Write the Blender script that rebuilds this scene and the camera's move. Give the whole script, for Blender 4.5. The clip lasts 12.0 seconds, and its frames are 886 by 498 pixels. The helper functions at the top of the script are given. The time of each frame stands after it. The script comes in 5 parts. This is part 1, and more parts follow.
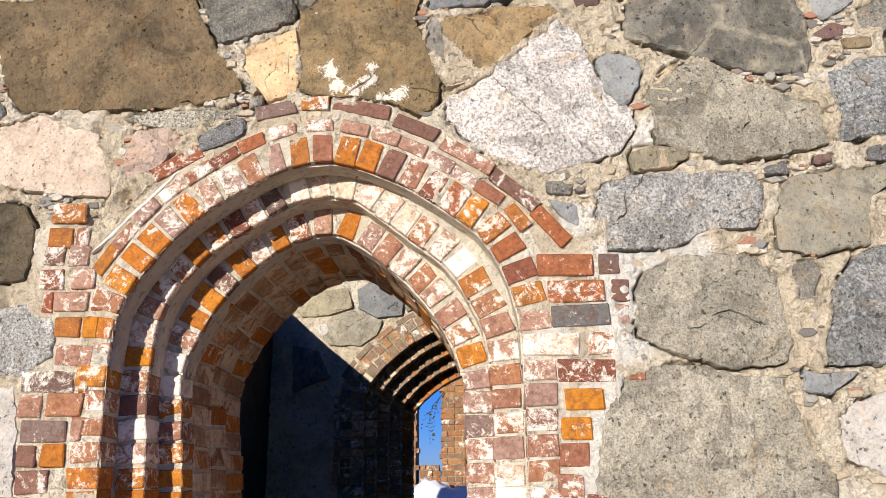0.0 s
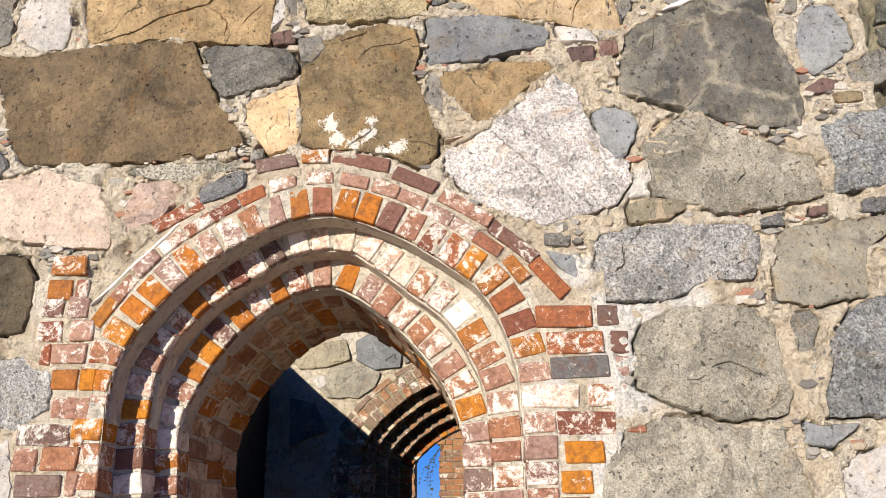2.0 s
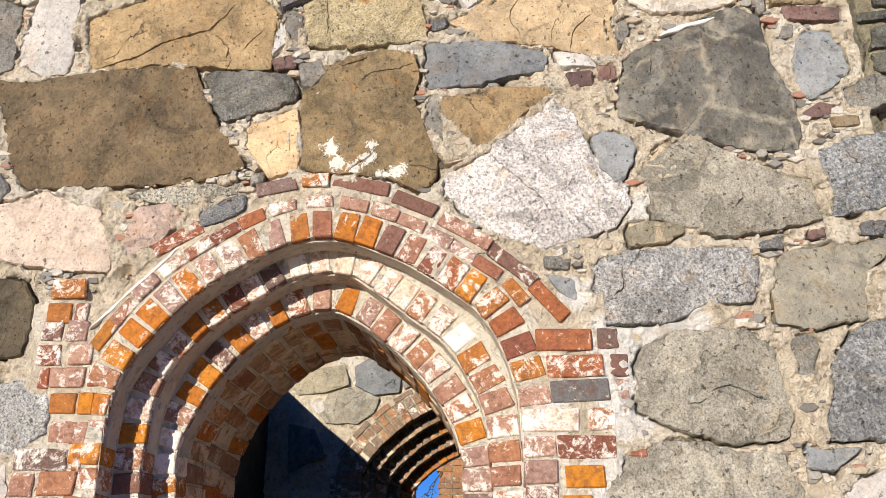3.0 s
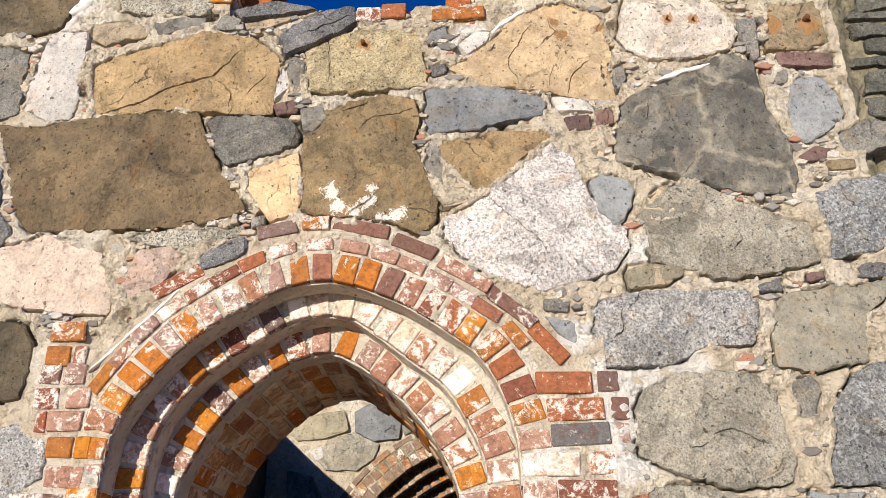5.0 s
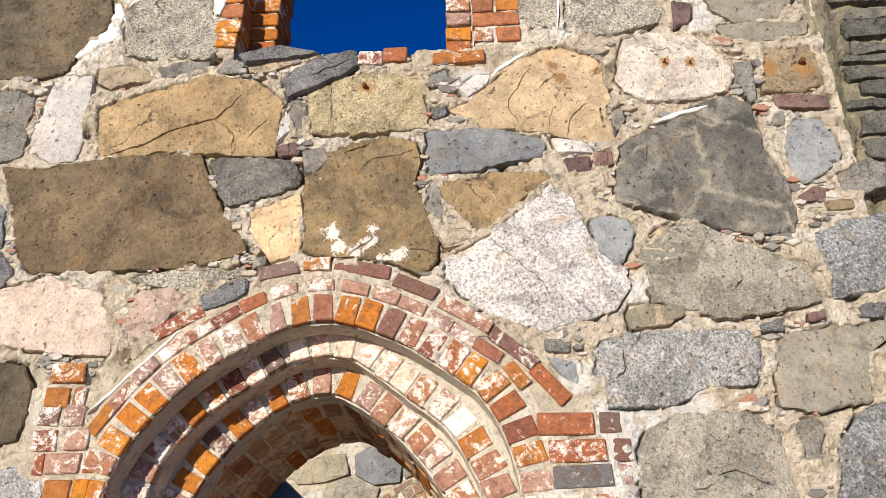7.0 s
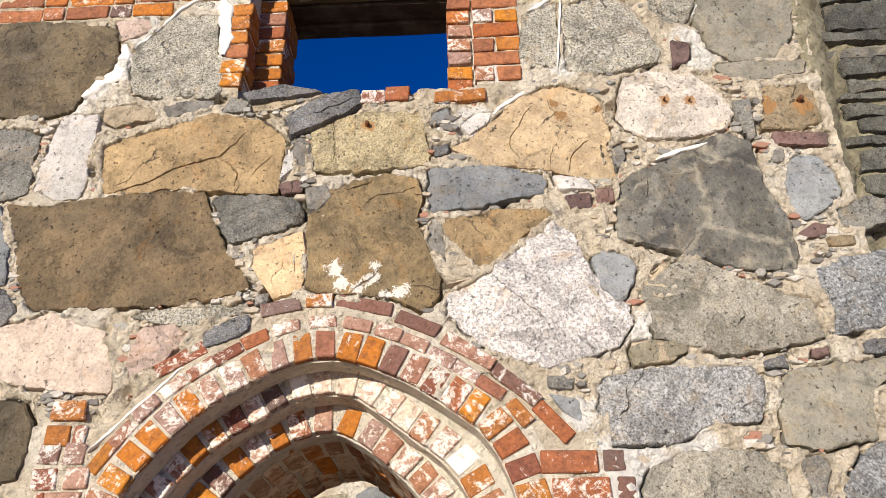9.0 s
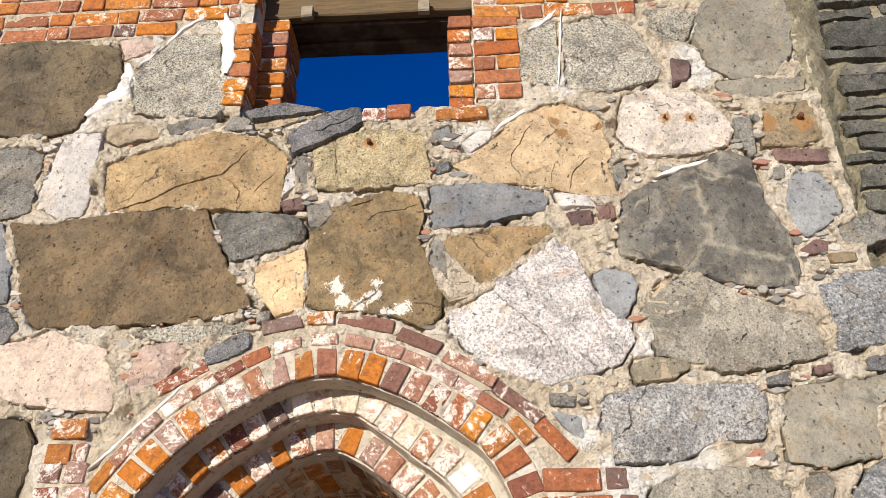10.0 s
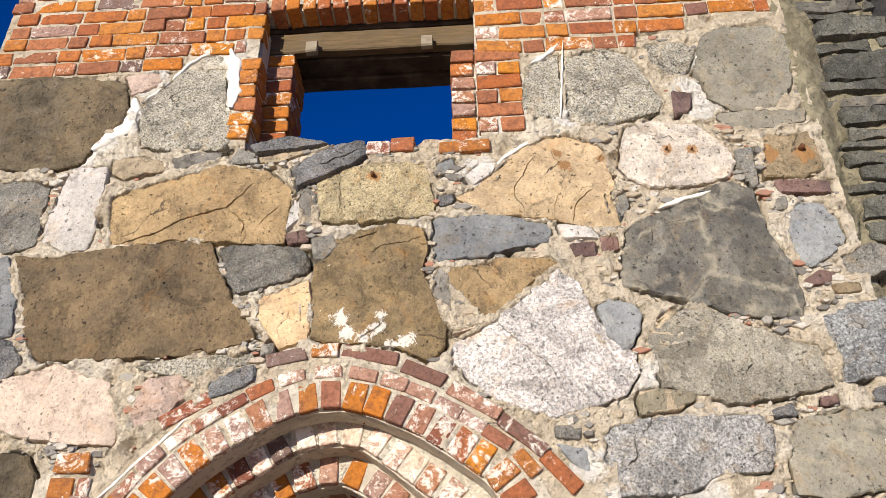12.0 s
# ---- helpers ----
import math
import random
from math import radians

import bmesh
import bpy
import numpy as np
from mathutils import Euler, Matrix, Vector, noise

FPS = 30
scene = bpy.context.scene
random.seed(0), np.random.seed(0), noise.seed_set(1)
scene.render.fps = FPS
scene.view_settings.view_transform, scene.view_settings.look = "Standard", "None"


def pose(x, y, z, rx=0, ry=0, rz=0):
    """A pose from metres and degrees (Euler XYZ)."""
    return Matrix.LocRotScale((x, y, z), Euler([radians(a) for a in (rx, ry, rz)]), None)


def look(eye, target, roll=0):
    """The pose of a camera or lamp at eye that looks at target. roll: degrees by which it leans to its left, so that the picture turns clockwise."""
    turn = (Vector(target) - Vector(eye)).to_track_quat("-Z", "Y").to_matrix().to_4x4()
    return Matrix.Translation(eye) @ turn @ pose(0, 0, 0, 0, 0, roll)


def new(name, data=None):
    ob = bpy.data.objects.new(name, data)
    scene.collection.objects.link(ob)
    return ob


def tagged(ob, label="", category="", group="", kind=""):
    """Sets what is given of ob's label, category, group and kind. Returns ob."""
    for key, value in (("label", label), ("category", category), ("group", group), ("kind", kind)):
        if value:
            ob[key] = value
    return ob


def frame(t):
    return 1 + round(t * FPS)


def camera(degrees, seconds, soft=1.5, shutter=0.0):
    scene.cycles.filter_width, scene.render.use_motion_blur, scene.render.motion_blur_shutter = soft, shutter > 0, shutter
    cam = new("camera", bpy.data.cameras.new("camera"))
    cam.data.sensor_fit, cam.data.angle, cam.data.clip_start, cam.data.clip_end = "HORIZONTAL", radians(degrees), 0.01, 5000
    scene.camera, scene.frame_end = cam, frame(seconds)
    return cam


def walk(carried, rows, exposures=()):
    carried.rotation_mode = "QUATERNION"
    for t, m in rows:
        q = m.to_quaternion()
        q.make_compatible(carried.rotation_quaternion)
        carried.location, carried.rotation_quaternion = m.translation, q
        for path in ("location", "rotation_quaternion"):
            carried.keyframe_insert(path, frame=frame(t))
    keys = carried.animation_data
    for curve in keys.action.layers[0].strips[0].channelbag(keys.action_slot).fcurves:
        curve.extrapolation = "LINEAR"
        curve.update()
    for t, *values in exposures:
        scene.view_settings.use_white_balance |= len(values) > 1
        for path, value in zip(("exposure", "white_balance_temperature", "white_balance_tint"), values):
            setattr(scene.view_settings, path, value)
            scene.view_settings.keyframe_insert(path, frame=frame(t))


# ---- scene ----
from mathutils import geometry, kdtree

cam = camera(55.38, 12.0, soft=0.6)
# seconds, eye x, y, z, yaw, pitch, lean
PATH = [
    (0, -0.0000, -3.3000, 1.6000, 2.920, 15.647, 0.308),
    (0.5, -0.0030, -3.3041, 1.6036, 2.840, 16.448, 0.344),
    (1, -0.0044, -3.3076, 1.6028, 2.788, 17.350, 0.363),
    (1.5, -0.0044, -3.3094, 1.6010, 2.761, 18.217, 0.394),
    (2, -0.0032, -3.3114, 1.5976, 2.750, 19.123, 0.413),
    (2.5, -0.0038, -3.3119, 1.5930, 2.715, 19.972, 0.423),
    (3, -0.0046, -3.3119, 1.5861, 2.687, 20.878, 0.434),
    (5, -0.0008, -3.3148, 1.5714, 2.701, 23.968, 0.456),
    (5.5, -0.0005, -3.3153, 1.5695, 2.705, 24.664, 0.475),
    (6, 0.0000, -3.3167, 1.5678, 2.724, 25.398, 0.503),
    (6.5, -0.0002, -3.3180, 1.5662, 2.726, 26.074, 0.500),
    (7, -0.0007, -3.3196, 1.5638, 2.738, 26.786, 0.520),
    (9, -0.0038, -3.3229, 1.5550, 2.824, 29.366, 0.561),
    (9.5, -0.0038, -3.3257, 1.5544, 2.860, 29.930, 0.593),
    (10, -0.0024, -3.3252, 1.5532, 2.951, 30.543, 0.594),
    (10.5, -0.0023, -3.3250, 1.5489, 3.013, 31.148, 0.616),
    (11, -0.0027, -3.3267, 1.5475, 3.074, 31.706, 0.629),
    (11.5, -0.0061, -3.3286, 1.5466, 3.084, 32.218, 0.655),
    (12, -0.0072, -3.3290, 1.5457, 3.142, 32.771, 0.698),
]
walk(cam, [(t, pose(x, y, z, 90 + pitch, 0, yaw) @ pose(0, 0, 0, 0, 0, -lean)) for t, x, y, z, yaw, pitch, lean in PATH])

# ---- light ----
world = bpy.data.worlds.new("world")
scene.world = world
world.use_nodes = True
wn = world.node_tree
sky = wn.nodes.new("ShaderNodeTexSky")
sky.sky_type = "NISHITA"
sky.sun_disc = False
SUN_EL, SUN_SIDE = 11.0, 24.0  # degrees up, degrees to the left of straight behind the camera
sun_to = Vector((-math.sin(radians(SUN_SIDE)) * math.cos(radians(SUN_EL)), -math.cos(radians(SUN_SIDE)) * math.cos(radians(SUN_EL)), math.sin(radians(SUN_EL))))
sky.sun_elevation = radians(SUN_EL)
sky.sun_rotation = math.atan2(sun_to.x, sun_to.y)
sky.altitude = 1500
sky.air_density = 1.0
sky.dust_density = 0.4
sky.ozone_density = 5.0
deep = wn.nodes.new("ShaderNodeHueSaturation")
deep.inputs["Saturation"].default_value = 1.2
wn.links.new(sky.outputs[0], deep.inputs["Color"])
clear = wn.nodes.new("ShaderNodeMix")
clear.data_type, clear.blend_type = "RGBA", "MULTIPLY"
clear.inputs[0].default_value = 1.0
clear.inputs[7].default_value = (0.85, 0.82, 1.36, 1)
wn.links.new(deep.outputs[0], clear.inputs[6])
wn.links.new(clear.outputs[2], wn.nodes["Background"].inputs[0])
wn.nodes["Background"].inputs[1].default_value = 0.070
sun = new("sun", bpy.data.lights.new("sun", "SUN"))
sun.data.energy, sun.data.angle, sun.data.color = 4.6, radians(0.5), (1.0, 0.93, 0.81)
sun.matrix_world = look(sun_to * 40, (0, 0, 0))
scene.view_settings.exposure = 0.50


# ---- materials ----
def nodes_of(name, rough=0.85):
    m = bpy.data.materials.new(name)
    m.use_nodes = True
    t = m.node_tree
    b = t.nodes["Principled BSDF"]
    b.inputs["Roughness"].default_value = rough
    b.inputs["Specular IOR Level"].default_value = 0.3
    pos = t.nodes.new("ShaderNodeNewGeometry").outputs["Position"]
    return m, t, b, pos


def nz(t, pos, scale, detail=4.0, rough=0.6, warp=0.0):
    n = t.nodes.new("ShaderNodeTexNoise")
    n.inputs["Scale"].default_value, n.inputs["Detail"].default_value, n.inputs["Roughness"].default_value = scale, detail, rough
    n.inputs["Distortion"].default_value = warp
    t.links.new(pos, n.inputs["Vector"])
    return n.outputs["Fac"]


def ramp(t, fac, stops, mode="LINEAR"):
    r = t.nodes.new("ShaderNodeValToRGB")
    r.color_ramp.interpolation = mode
    e = r.color_ramp.elements
    while len(e) < len(stops):
        e.new(0.5)
    for el, (p, c) in zip(e, stops):
        el.position, el.color = p, (*c, 1) if len(c) == 3 else c
    t.links.new(fac, r.inputs["Fac"])
    return r.outputs["Color"]


def grey(v):
    return (v, v, v)


def mix(t, fac, a, b, blend="MIX"):
    m = t.nodes.new("ShaderNodeMix")
    m.data_type, m.blend_type = "RGBA", blend
    for v, sock in ((fac, m.inputs["Factor"]), (a, m.inputs["A"]), (b, m.inputs["B"])):
        s = sock
        if sock.name in ("A", "B"):
            s = [i for i in m.inputs if i.name == sock.name and i.type == "RGBA"][0]
        elif sock.name == "Factor":
            s = m.inputs[0]
        if isinstance(v, bpy.types.NodeSocket):
            t.links.new(v, s)
        else:
            s.default_value = v if not isinstance(v, tuple) else (*v, 1)
    return [o for o in m.outputs if o.type == "RGBA"][0]


def calc(t, op, a, b=0.0):
    m = t.nodes.new("ShaderNodeMath")
    m.operation = op
    for v, s in ((a, m.inputs[0]), (b, m.inputs[1])):
        if isinstance(v, bpy.types.NodeSocket):
            t.links.new(v, s)
        else:
            s.default_value = v
    return m.outputs[0]


def bump(t, b, heights):
    """heights: (fac, metres, strength) from coarse to fine."""
    last = None
    for fac, dist, strength in heights:
        k = t.nodes.new("ShaderNodeBump")
        k.inputs["Distance"].default_value, k.inputs["Strength"].default_value = dist, strength
        t.links.new(fac, k.inputs["Height"])
        if last:
            t.links.new(last, k.inputs["Normal"])
        last = k.outputs["Normal"]
    t.links.new(last, b.inputs["Normal"])


def splash(t, pos, col, places, white, ragged=3.0):
    """Splashes of lime with ragged edges about these places (x, z, radius) on the wall."""
    sep = t.nodes.new("ShaderNodeSeparateXYZ")
    t.links.new(pos, sep.inputs[0])
    rag = calc(t, "MULTIPLY", calc(t, "SUBTRACT", nz(t, pos, 30, 6, 0.7, 0.6), 0.5), ragged)
    for lx, lz, lr in places:
        dx = calc(t, "SUBTRACT", sep.outputs[0], lx)
        dz = calc(t, "SUBTRACT", sep.outputs[2], lz)
        away = calc(t, "SQRT", calc(t, "ADD", calc(t, "MULTIPLY", dx, dx), calc(t, "MULTIPLY", dz, dz)))
        col = mix(t, ramp(t, calc(t, "ADD", calc(t, "DIVIDE", away, lr), rag), [(0.70, grey(0.9)), (0.95, grey(0))]), col, white)
    return col


def rock(name, light, dark, stain, speck=(0.05, 0.05, 0.05), speck_scale=260, speck_amount=0.3, pale=(0.7, 0.68, 0.64), pale_amount=0.0, relief=1.0, lime=(), rusted=(), veins=None, facets=0.22, cracks=0.95):
    """Fieldstone: two blended tones, broad stains, mineral grains, hairline pits."""
    m, t, b, pos = nodes_of(name, 0.9)
    rnd = t.nodes.new("ShaderNodeObjectInfo").outputs["Random"]
    sh = t.nodes.new("ShaderNodeVectorMath")
    sh.operation = "ADD"
    t.links.new(pos, sh.inputs[0])
    comb = t.nodes.new("ShaderNodeCombineXYZ")
    t.links.new(calc(t, "MULTIPLY", rnd, 31.0), comb.inputs[1])
    t.links.new(comb.outputs[0], sh.inputs[1])
    p = sh.outputs[0]
    broad = nz(t, p, 3.2, 5, 0.62, 0.6)
    mid = nz(t, p, 14, 6, 0.65, 0.3)
    fine = nz(t, p, 75, 3, 0.7)
    col = mix(t, ramp(t, broad, [(0.40, grey(0)), (0.60, grey(1))]), light, dark)
    col = mix(t, ramp(t, mid, [(0.52, grey(0)), (0.72, grey(0.75))]), col, stain)
    v = t.nodes.new("ShaderNodeTexVoronoi")
    v.inputs["Scale"].default_value = speck_scale
    t.links.new(p, v.inputs["Vector"])
    grain = nz(t, p, speck_scale * 0.8, 2, 0.6)
    col = mix(t, calc(t, "MULTIPLY", ramp(t, grain, [(0.51, grey(0)), (0.56, grey(1))]), speck_amount), col, speck)
    if pale_amount:
        grain2 = nz(t, p, speck_scale * 0.55, 2, 0.6)
        col = mix(t, calc(t, "MULTIPLY", ramp(t, grain2, [(0.53, grey(0)), (0.57, grey(1))]), pale_amount), col, pale)
    pits = ramp(t, nz(t, p, 48, 2, 0.5), [(0.30, grey(0.3)), (0.36, grey(1))])
    col = mix(t, 1.0, col, pits, "MULTIPLY")
    warp = t.nodes.new("ShaderNodeTexNoise")
    warp.inputs["Scale"].default_value, warp.inputs["Detail"].default_value = 9.0, 5.0
    t.links.new(p, warp.inputs["Vector"])
    bent = t.nodes.new("ShaderNodeVectorMath")
    bent.operation = "MULTIPLY_ADD"
    t.links.new(warp.outputs["Color"], bent.inputs[0])
    bent.inputs[1].default_value = (0.14, 0.14, 0.14)
    t.links.new(p, bent.inputs[2])
    split = t.nodes.new("ShaderNodeTexVoronoi")
    split.feature = "DISTANCE_TO_EDGE"
    split.inputs["Scale"].default_value = 2.6
    t.links.new(bent.outputs[0], split.inputs["Vector"])
    line = ramp(t, split.outputs["Distance"], [(0.0, grey(1)), (0.010, grey(0))])
    some = ramp(t, nz(t, p, 4.0, 2, 0.5), [(0.58, grey(0)), (0.64, grey(cracks))])
    crack = mix(t, 1.0, line, some, "MULTIPLY")
    col = mix(t, crack, col, (0.07, 0.055, 0.045))
    patchy = ramp(t, nz(t, p, 22, 6, 0.75), [(0.30, grey(0.72)), (0.48, grey(1.0)), (0.70, grey(1.15))])
    col = mix(t, 1.0, col, patchy, "MULTIPLY")
    cell = t.nodes.new("ShaderNodeTexVoronoi")
    cell.inputs["Scale"].default_value = 5.5
    t.links.new(bent.outputs[0], cell.inputs["Vector"])
    sepc = t.nodes.new("ShaderNodeSeparateColor")
    t.links.new(cell.outputs["Color"], sepc.inputs[0])
    col = mix(t, 1.0, col, calc(t, "ADD", calc(t, "MULTIPLY", sepc.outputs[0], facets), 1 - facets * 0.6), "MULTIPLY")
    flake = nz(t, p, 5.0, 9, 0.62, 0.7)
    spall = ramp(t, flake, [(0.43, grey(0)), (0.46, grey(0.5)), (0.56, grey(0.6)), (0.64, grey(1))])
    col = mix(t, 1.0, col, ramp(t, spall, [(0.0, grey(1 - 0.22 * relief)), (0.5, grey(1.0)), (1.0, grey(1 + 0.14 * relief))]), "MULTIPLY")
    rusty = ramp(t, nz(t, p, 5.5, 6, 0.7, 1.2), [(0.56, grey(0)), (0.72, grey(0.5))])
    col = mix(t, rusty, col, tuple(u * v for u, v in zip(light, (1.05, 0.78, 0.5))))
    grime = ramp(t, nz(t, p, 7.5, 8, 0.76, 1.0), [(0.56, grey(0)), (0.64, grey(0.65))])
    col = mix(t, grime, col, tuple(v * 0.42 for v in dark))
    col = mix(t, 1.0, col, ramp(t, fine, [(0.3, grey(0.58)), (0.42, grey(0.95)), (0.6, grey(1.05)), (0.7, grey(1.25))]), "MULTIPLY")
    if veins:
        vein = ramp(t, split.outputs["Distance"], [(0.0, grey(0.8)), (0.05, grey(0))])
        col = mix(t, mix(t, 1.0, vein, ramp(t, mid, [(0.4, grey(0)), (0.55, grey(1))]), "MULTIPLY"), col, veins)
    if lime:
        col = splash(t, pos, col, lime, (0.74, 0.70, 0.62), 4.2)
    if rusted:
        col = splash(t, pos, col, rusted, (0.29, 0.15, 0.055))
    tone = calc(t, "ADD", calc(t, "MULTIPLY", calc(t, "FRACT", calc(t, "MULTIPLY", rnd, 7.13)), 0.3), 0.86)
    col = mix(t, 1.0, col, tone, "MULTIPLY")
    t.links.new(col, b.inputs["Base Color"])
    bump(t, b, [(crack, -0.012, 0.8), (spall, 0.008 * relief ** 2, 0.8), (mid, 0.03 * relief, 0.9), (fine, 0.006 * relief, 0.8), (v.outputs["Distance"], 0.002, 0.5)])
    return m


ROCK = {
    "brown": rock("brown_sandstone", (0.185, 0.128, 0.068), (0.12, 0.087, 0.05), (0.085, 0.061, 0.037), speck_amount=0.15, cracks=0.0),
    "umber": rock("umber_stone", (0.17, 0.125, 0.07), (0.105, 0.082, 0.05), (0.15, 0.12, 0.085), speck_amount=0.3),
    "splashed": rock("splashed_umber_stone", (0.32, 0.22, 0.105), (0.22, 0.16, 0.085), (0.15, 0.105, 0.062), speck_amount=0.3,
                     lime=((-0.655, 3.333, 0.041), (-0.621, 3.261, 0.037), (-0.550, 3.239, 0.041), (-0.481, 3.275, 0.037), (-0.473, 3.340, 0.022), (-0.424, 3.195, 0.030), (-0.355, 3.209, 0.037))),
    "ochre": rock("ochre_sandstone", (0.43, 0.30, 0.155), (0.335, 0.232, 0.12), (0.23, 0.165, 0.09), speck_amount=0.12),
    "gold": rock("golden_sandstone", (0.57, 0.42, 0.255), (0.47, 0.35, 0.21), (0.42, 0.27, 0.12), speck_amount=0.08, relief=0.6, rusted=((0.419, 4.142, 0.038), (0.384, 4.223, 0.032), (0.595, 4.185, 0.022),)),
    "cream": rock("cream_sandstone", (0.60, 0.48, 0.385), (0.54, 0.425, 0.335), (0.50, 0.385, 0.29), speck_amount=0.05, relief=0.5, cracks=0.3, facets=0.1),
    "peach": rock("peach_sandstone", (0.56, 0.40, 0.235), (0.49, 0.345, 0.20), (0.44, 0.30, 0.17), speck_amount=0.06, relief=0.5, cracks=0.3, facets=0.12),
    "pink": rock("pink_stone", (0.50, 0.38, 0.31), (0.42, 0.31, 0.25), (0.36, 0.27, 0.21), speck_amount=0.12),
    "white": rock("white_limestone", (0.56, 0.51, 0.46), (0.47, 0.44, 0.40), (0.5, 0.43, 0.36), speck_amount=0.08, relief=0.4, cracks=0.0, facets=0.15),
    "oval": rock("bleached_stone", (0.62, 0.54, 0.45), (0.46, 0.405, 0.34), (0.40, 0.31, 0.22), speck_amount=0.12, rusted=((0.925, 4.211, 0.032), (1.044, 4.197, 0.032),)),
    "granite": rock("pale_granite", (0.69, 0.625, 0.57), (0.61, 0.55, 0.50), (0.60, 0.51, 0.42), (0.19, 0.18, 0.18), 120, 0.6, (0.84, 0.81, 0.77), 0.7, cracks=0.0),
    "fleck": rock("flecked_granite", (0.36, 0.325, 0.25), (0.29, 0.26, 0.2), (0.36, 0.31, 0.21), (0.07, 0.07, 0.065), 150, 0.75, (0.55, 0.52, 0.46), 0.5),
    "blue": rock("blue_grey_granite", (0.39, 0.37, 0.335), (0.31, 0.30, 0.28), (0.42, 0.345, 0.25), (0.09, 0.09, 0.095), 150, 0.65, (0.58, 0.56, 0.53), 0.5),
    "bluedark": rock("dark_blue_granite", (0.215, 0.215, 0.205), (0.155, 0.157, 0.155), (0.24, 0.21, 0.16), (0.06, 0.06, 0.065), 140, 0.6, (0.42, 0.42, 0.41), 0.45),
    "fieldstone": rock("greenish_fieldstone", (0.40, 0.36, 0.28), (0.31, 0.28, 0.22), (0.34, 0.275, 0.18), (0.12, 0.11, 0.09), 170, 0.5, (0.52, 0.48, 0.40), 0.35, facets=0.3),
    "grey": rock("grey_stone", (0.225, 0.208, 0.175), (0.155, 0.146, 0.123), (0.26, 0.205, 0.135), (0.08, 0.08, 0.08), 200, 0.4, (0.48, 0.46, 0.42), 0.25),
    "greydark": rock("dark_grey_stone", (0.185, 0.17, 0.138), (0.115, 0.108, 0.094), (0.29, 0.24, 0.17), (0.07, 0.07, 0.07), 230, 0.3, veins=(0.31, 0.275, 0.205), relief=0.7, facets=0.6),
    "slab": rock("olive_grey_slab", (0.265, 0.24, 0.185), (0.21, 0.192, 0.152), (0.29, 0.235, 0.145), speck_amount=0.12, relief=0.5, cracks=0.0),
    # grey stone darkened in colour for the shade on the set-back wall
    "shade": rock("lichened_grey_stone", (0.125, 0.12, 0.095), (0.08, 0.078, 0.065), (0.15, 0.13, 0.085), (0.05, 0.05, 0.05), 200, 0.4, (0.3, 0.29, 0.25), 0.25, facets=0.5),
    "slate": rock("blue_slate", (0.25, 0.255, 0.25), (0.20, 0.205, 0.21), (0.27, 0.245, 0.21), (0.1, 0.1, 0.1), 280, 0.25, relief=0.5),
    "moss": rock("olive_stone", (0.37, 0.32, 0.22), (0.31, 0.27, 0.19), (0.27, 0.225, 0.14), speck_amount=0.2),
    "dark": rock("dark_stone", (0.15, 0.14, 0.135), (0.10, 0.10, 0.10), (0.2, 0.17, 0.13), (0.4, 0.4, 0.4), 170, 0.3),
    # near black: the deep shade of the inner room, put into its stone colour
    "room_shade": rock("damp_black_stone", (0.045, 0.042, 0.04), (0.025, 0.024, 0.023), (0.06, 0.05, 0.04)),
    "plum": rock("plum_stone", (0.20, 0.12, 0.10), (0.14, 0.09, 0.08), (0.3, 0.2, 0.16), speck_amount=0.2),
    "rust": rock("rusty_stone", (0.36, 0.28, 0.17), (0.27, 0.20, 0.12), (0.20, 0.14, 0.08), speck_amount=0.25, rusted=((1.414, 4.160, 0.05), (1.579, 4.136, 0.055))),
    "tan": rock("tan_stone", (0.46, 0.37, 0.25), (0.38, 0.30, 0.20), (0.28, 0.22, 0.15), speck_amount=0.2),
    "chip": rock("rubble_chip", (0.36, 0.33, 0.28), (0.22, 0.2, 0.17), (0.18, 0.15, 0.12), speck_amount=0.3),
    "bolt": rock("yellow_flecked_stone", (0.41, 0.33, 0.19), (0.34, 0.275, 0.155), (0.25, 0.19, 0.1), (0.11, 0.09, 0.06), 150, 0.5, (0.58, 0.5, 0.35), 0.3, rusted=((-0.526, 4.119, 0.038),)),
}
ROCK_WORDS = {
    "peach": "smooth peach-coloured sandstone",
    "bluedark": "dark blue-grey speckled granite",
    "slab": "smooth olive-grey slab",
    "shade": "grey slab, coloured darker for shade",
    "splashed": "umber-brown stone splashed with white lime",
    "brown": "broad dark brown sandstone block", "umber": "rough umber-brown stone", "ochre": "cracked ochre sandstone block", "gold": "golden sandstone boulder with hairline cracks",
    "cream": "smooth cream sandstone", "pink": "dusty pink stone", "white": "chalk-white weathered stone", "oval": "bleached oval stone", "granite": "large pale speckled granite boulder",
    "fleck": "black-and-white flecked granite", "blue": "blue-grey speckled granite", "fieldstone": "greenish grey fieldstone", "grey": "plain grey stone", "greydark": "dark grey veined boulder",
    "slate": "smooth blue-grey slate", "moss": "olive-tinted stone", "dark": "dark stone", "plum": "plum-coloured stone", "rust": "rust-stained stone", "tan": "tan stone", "chip": "small rubble stone",
    "bolt": "yellowish flecked stone"}


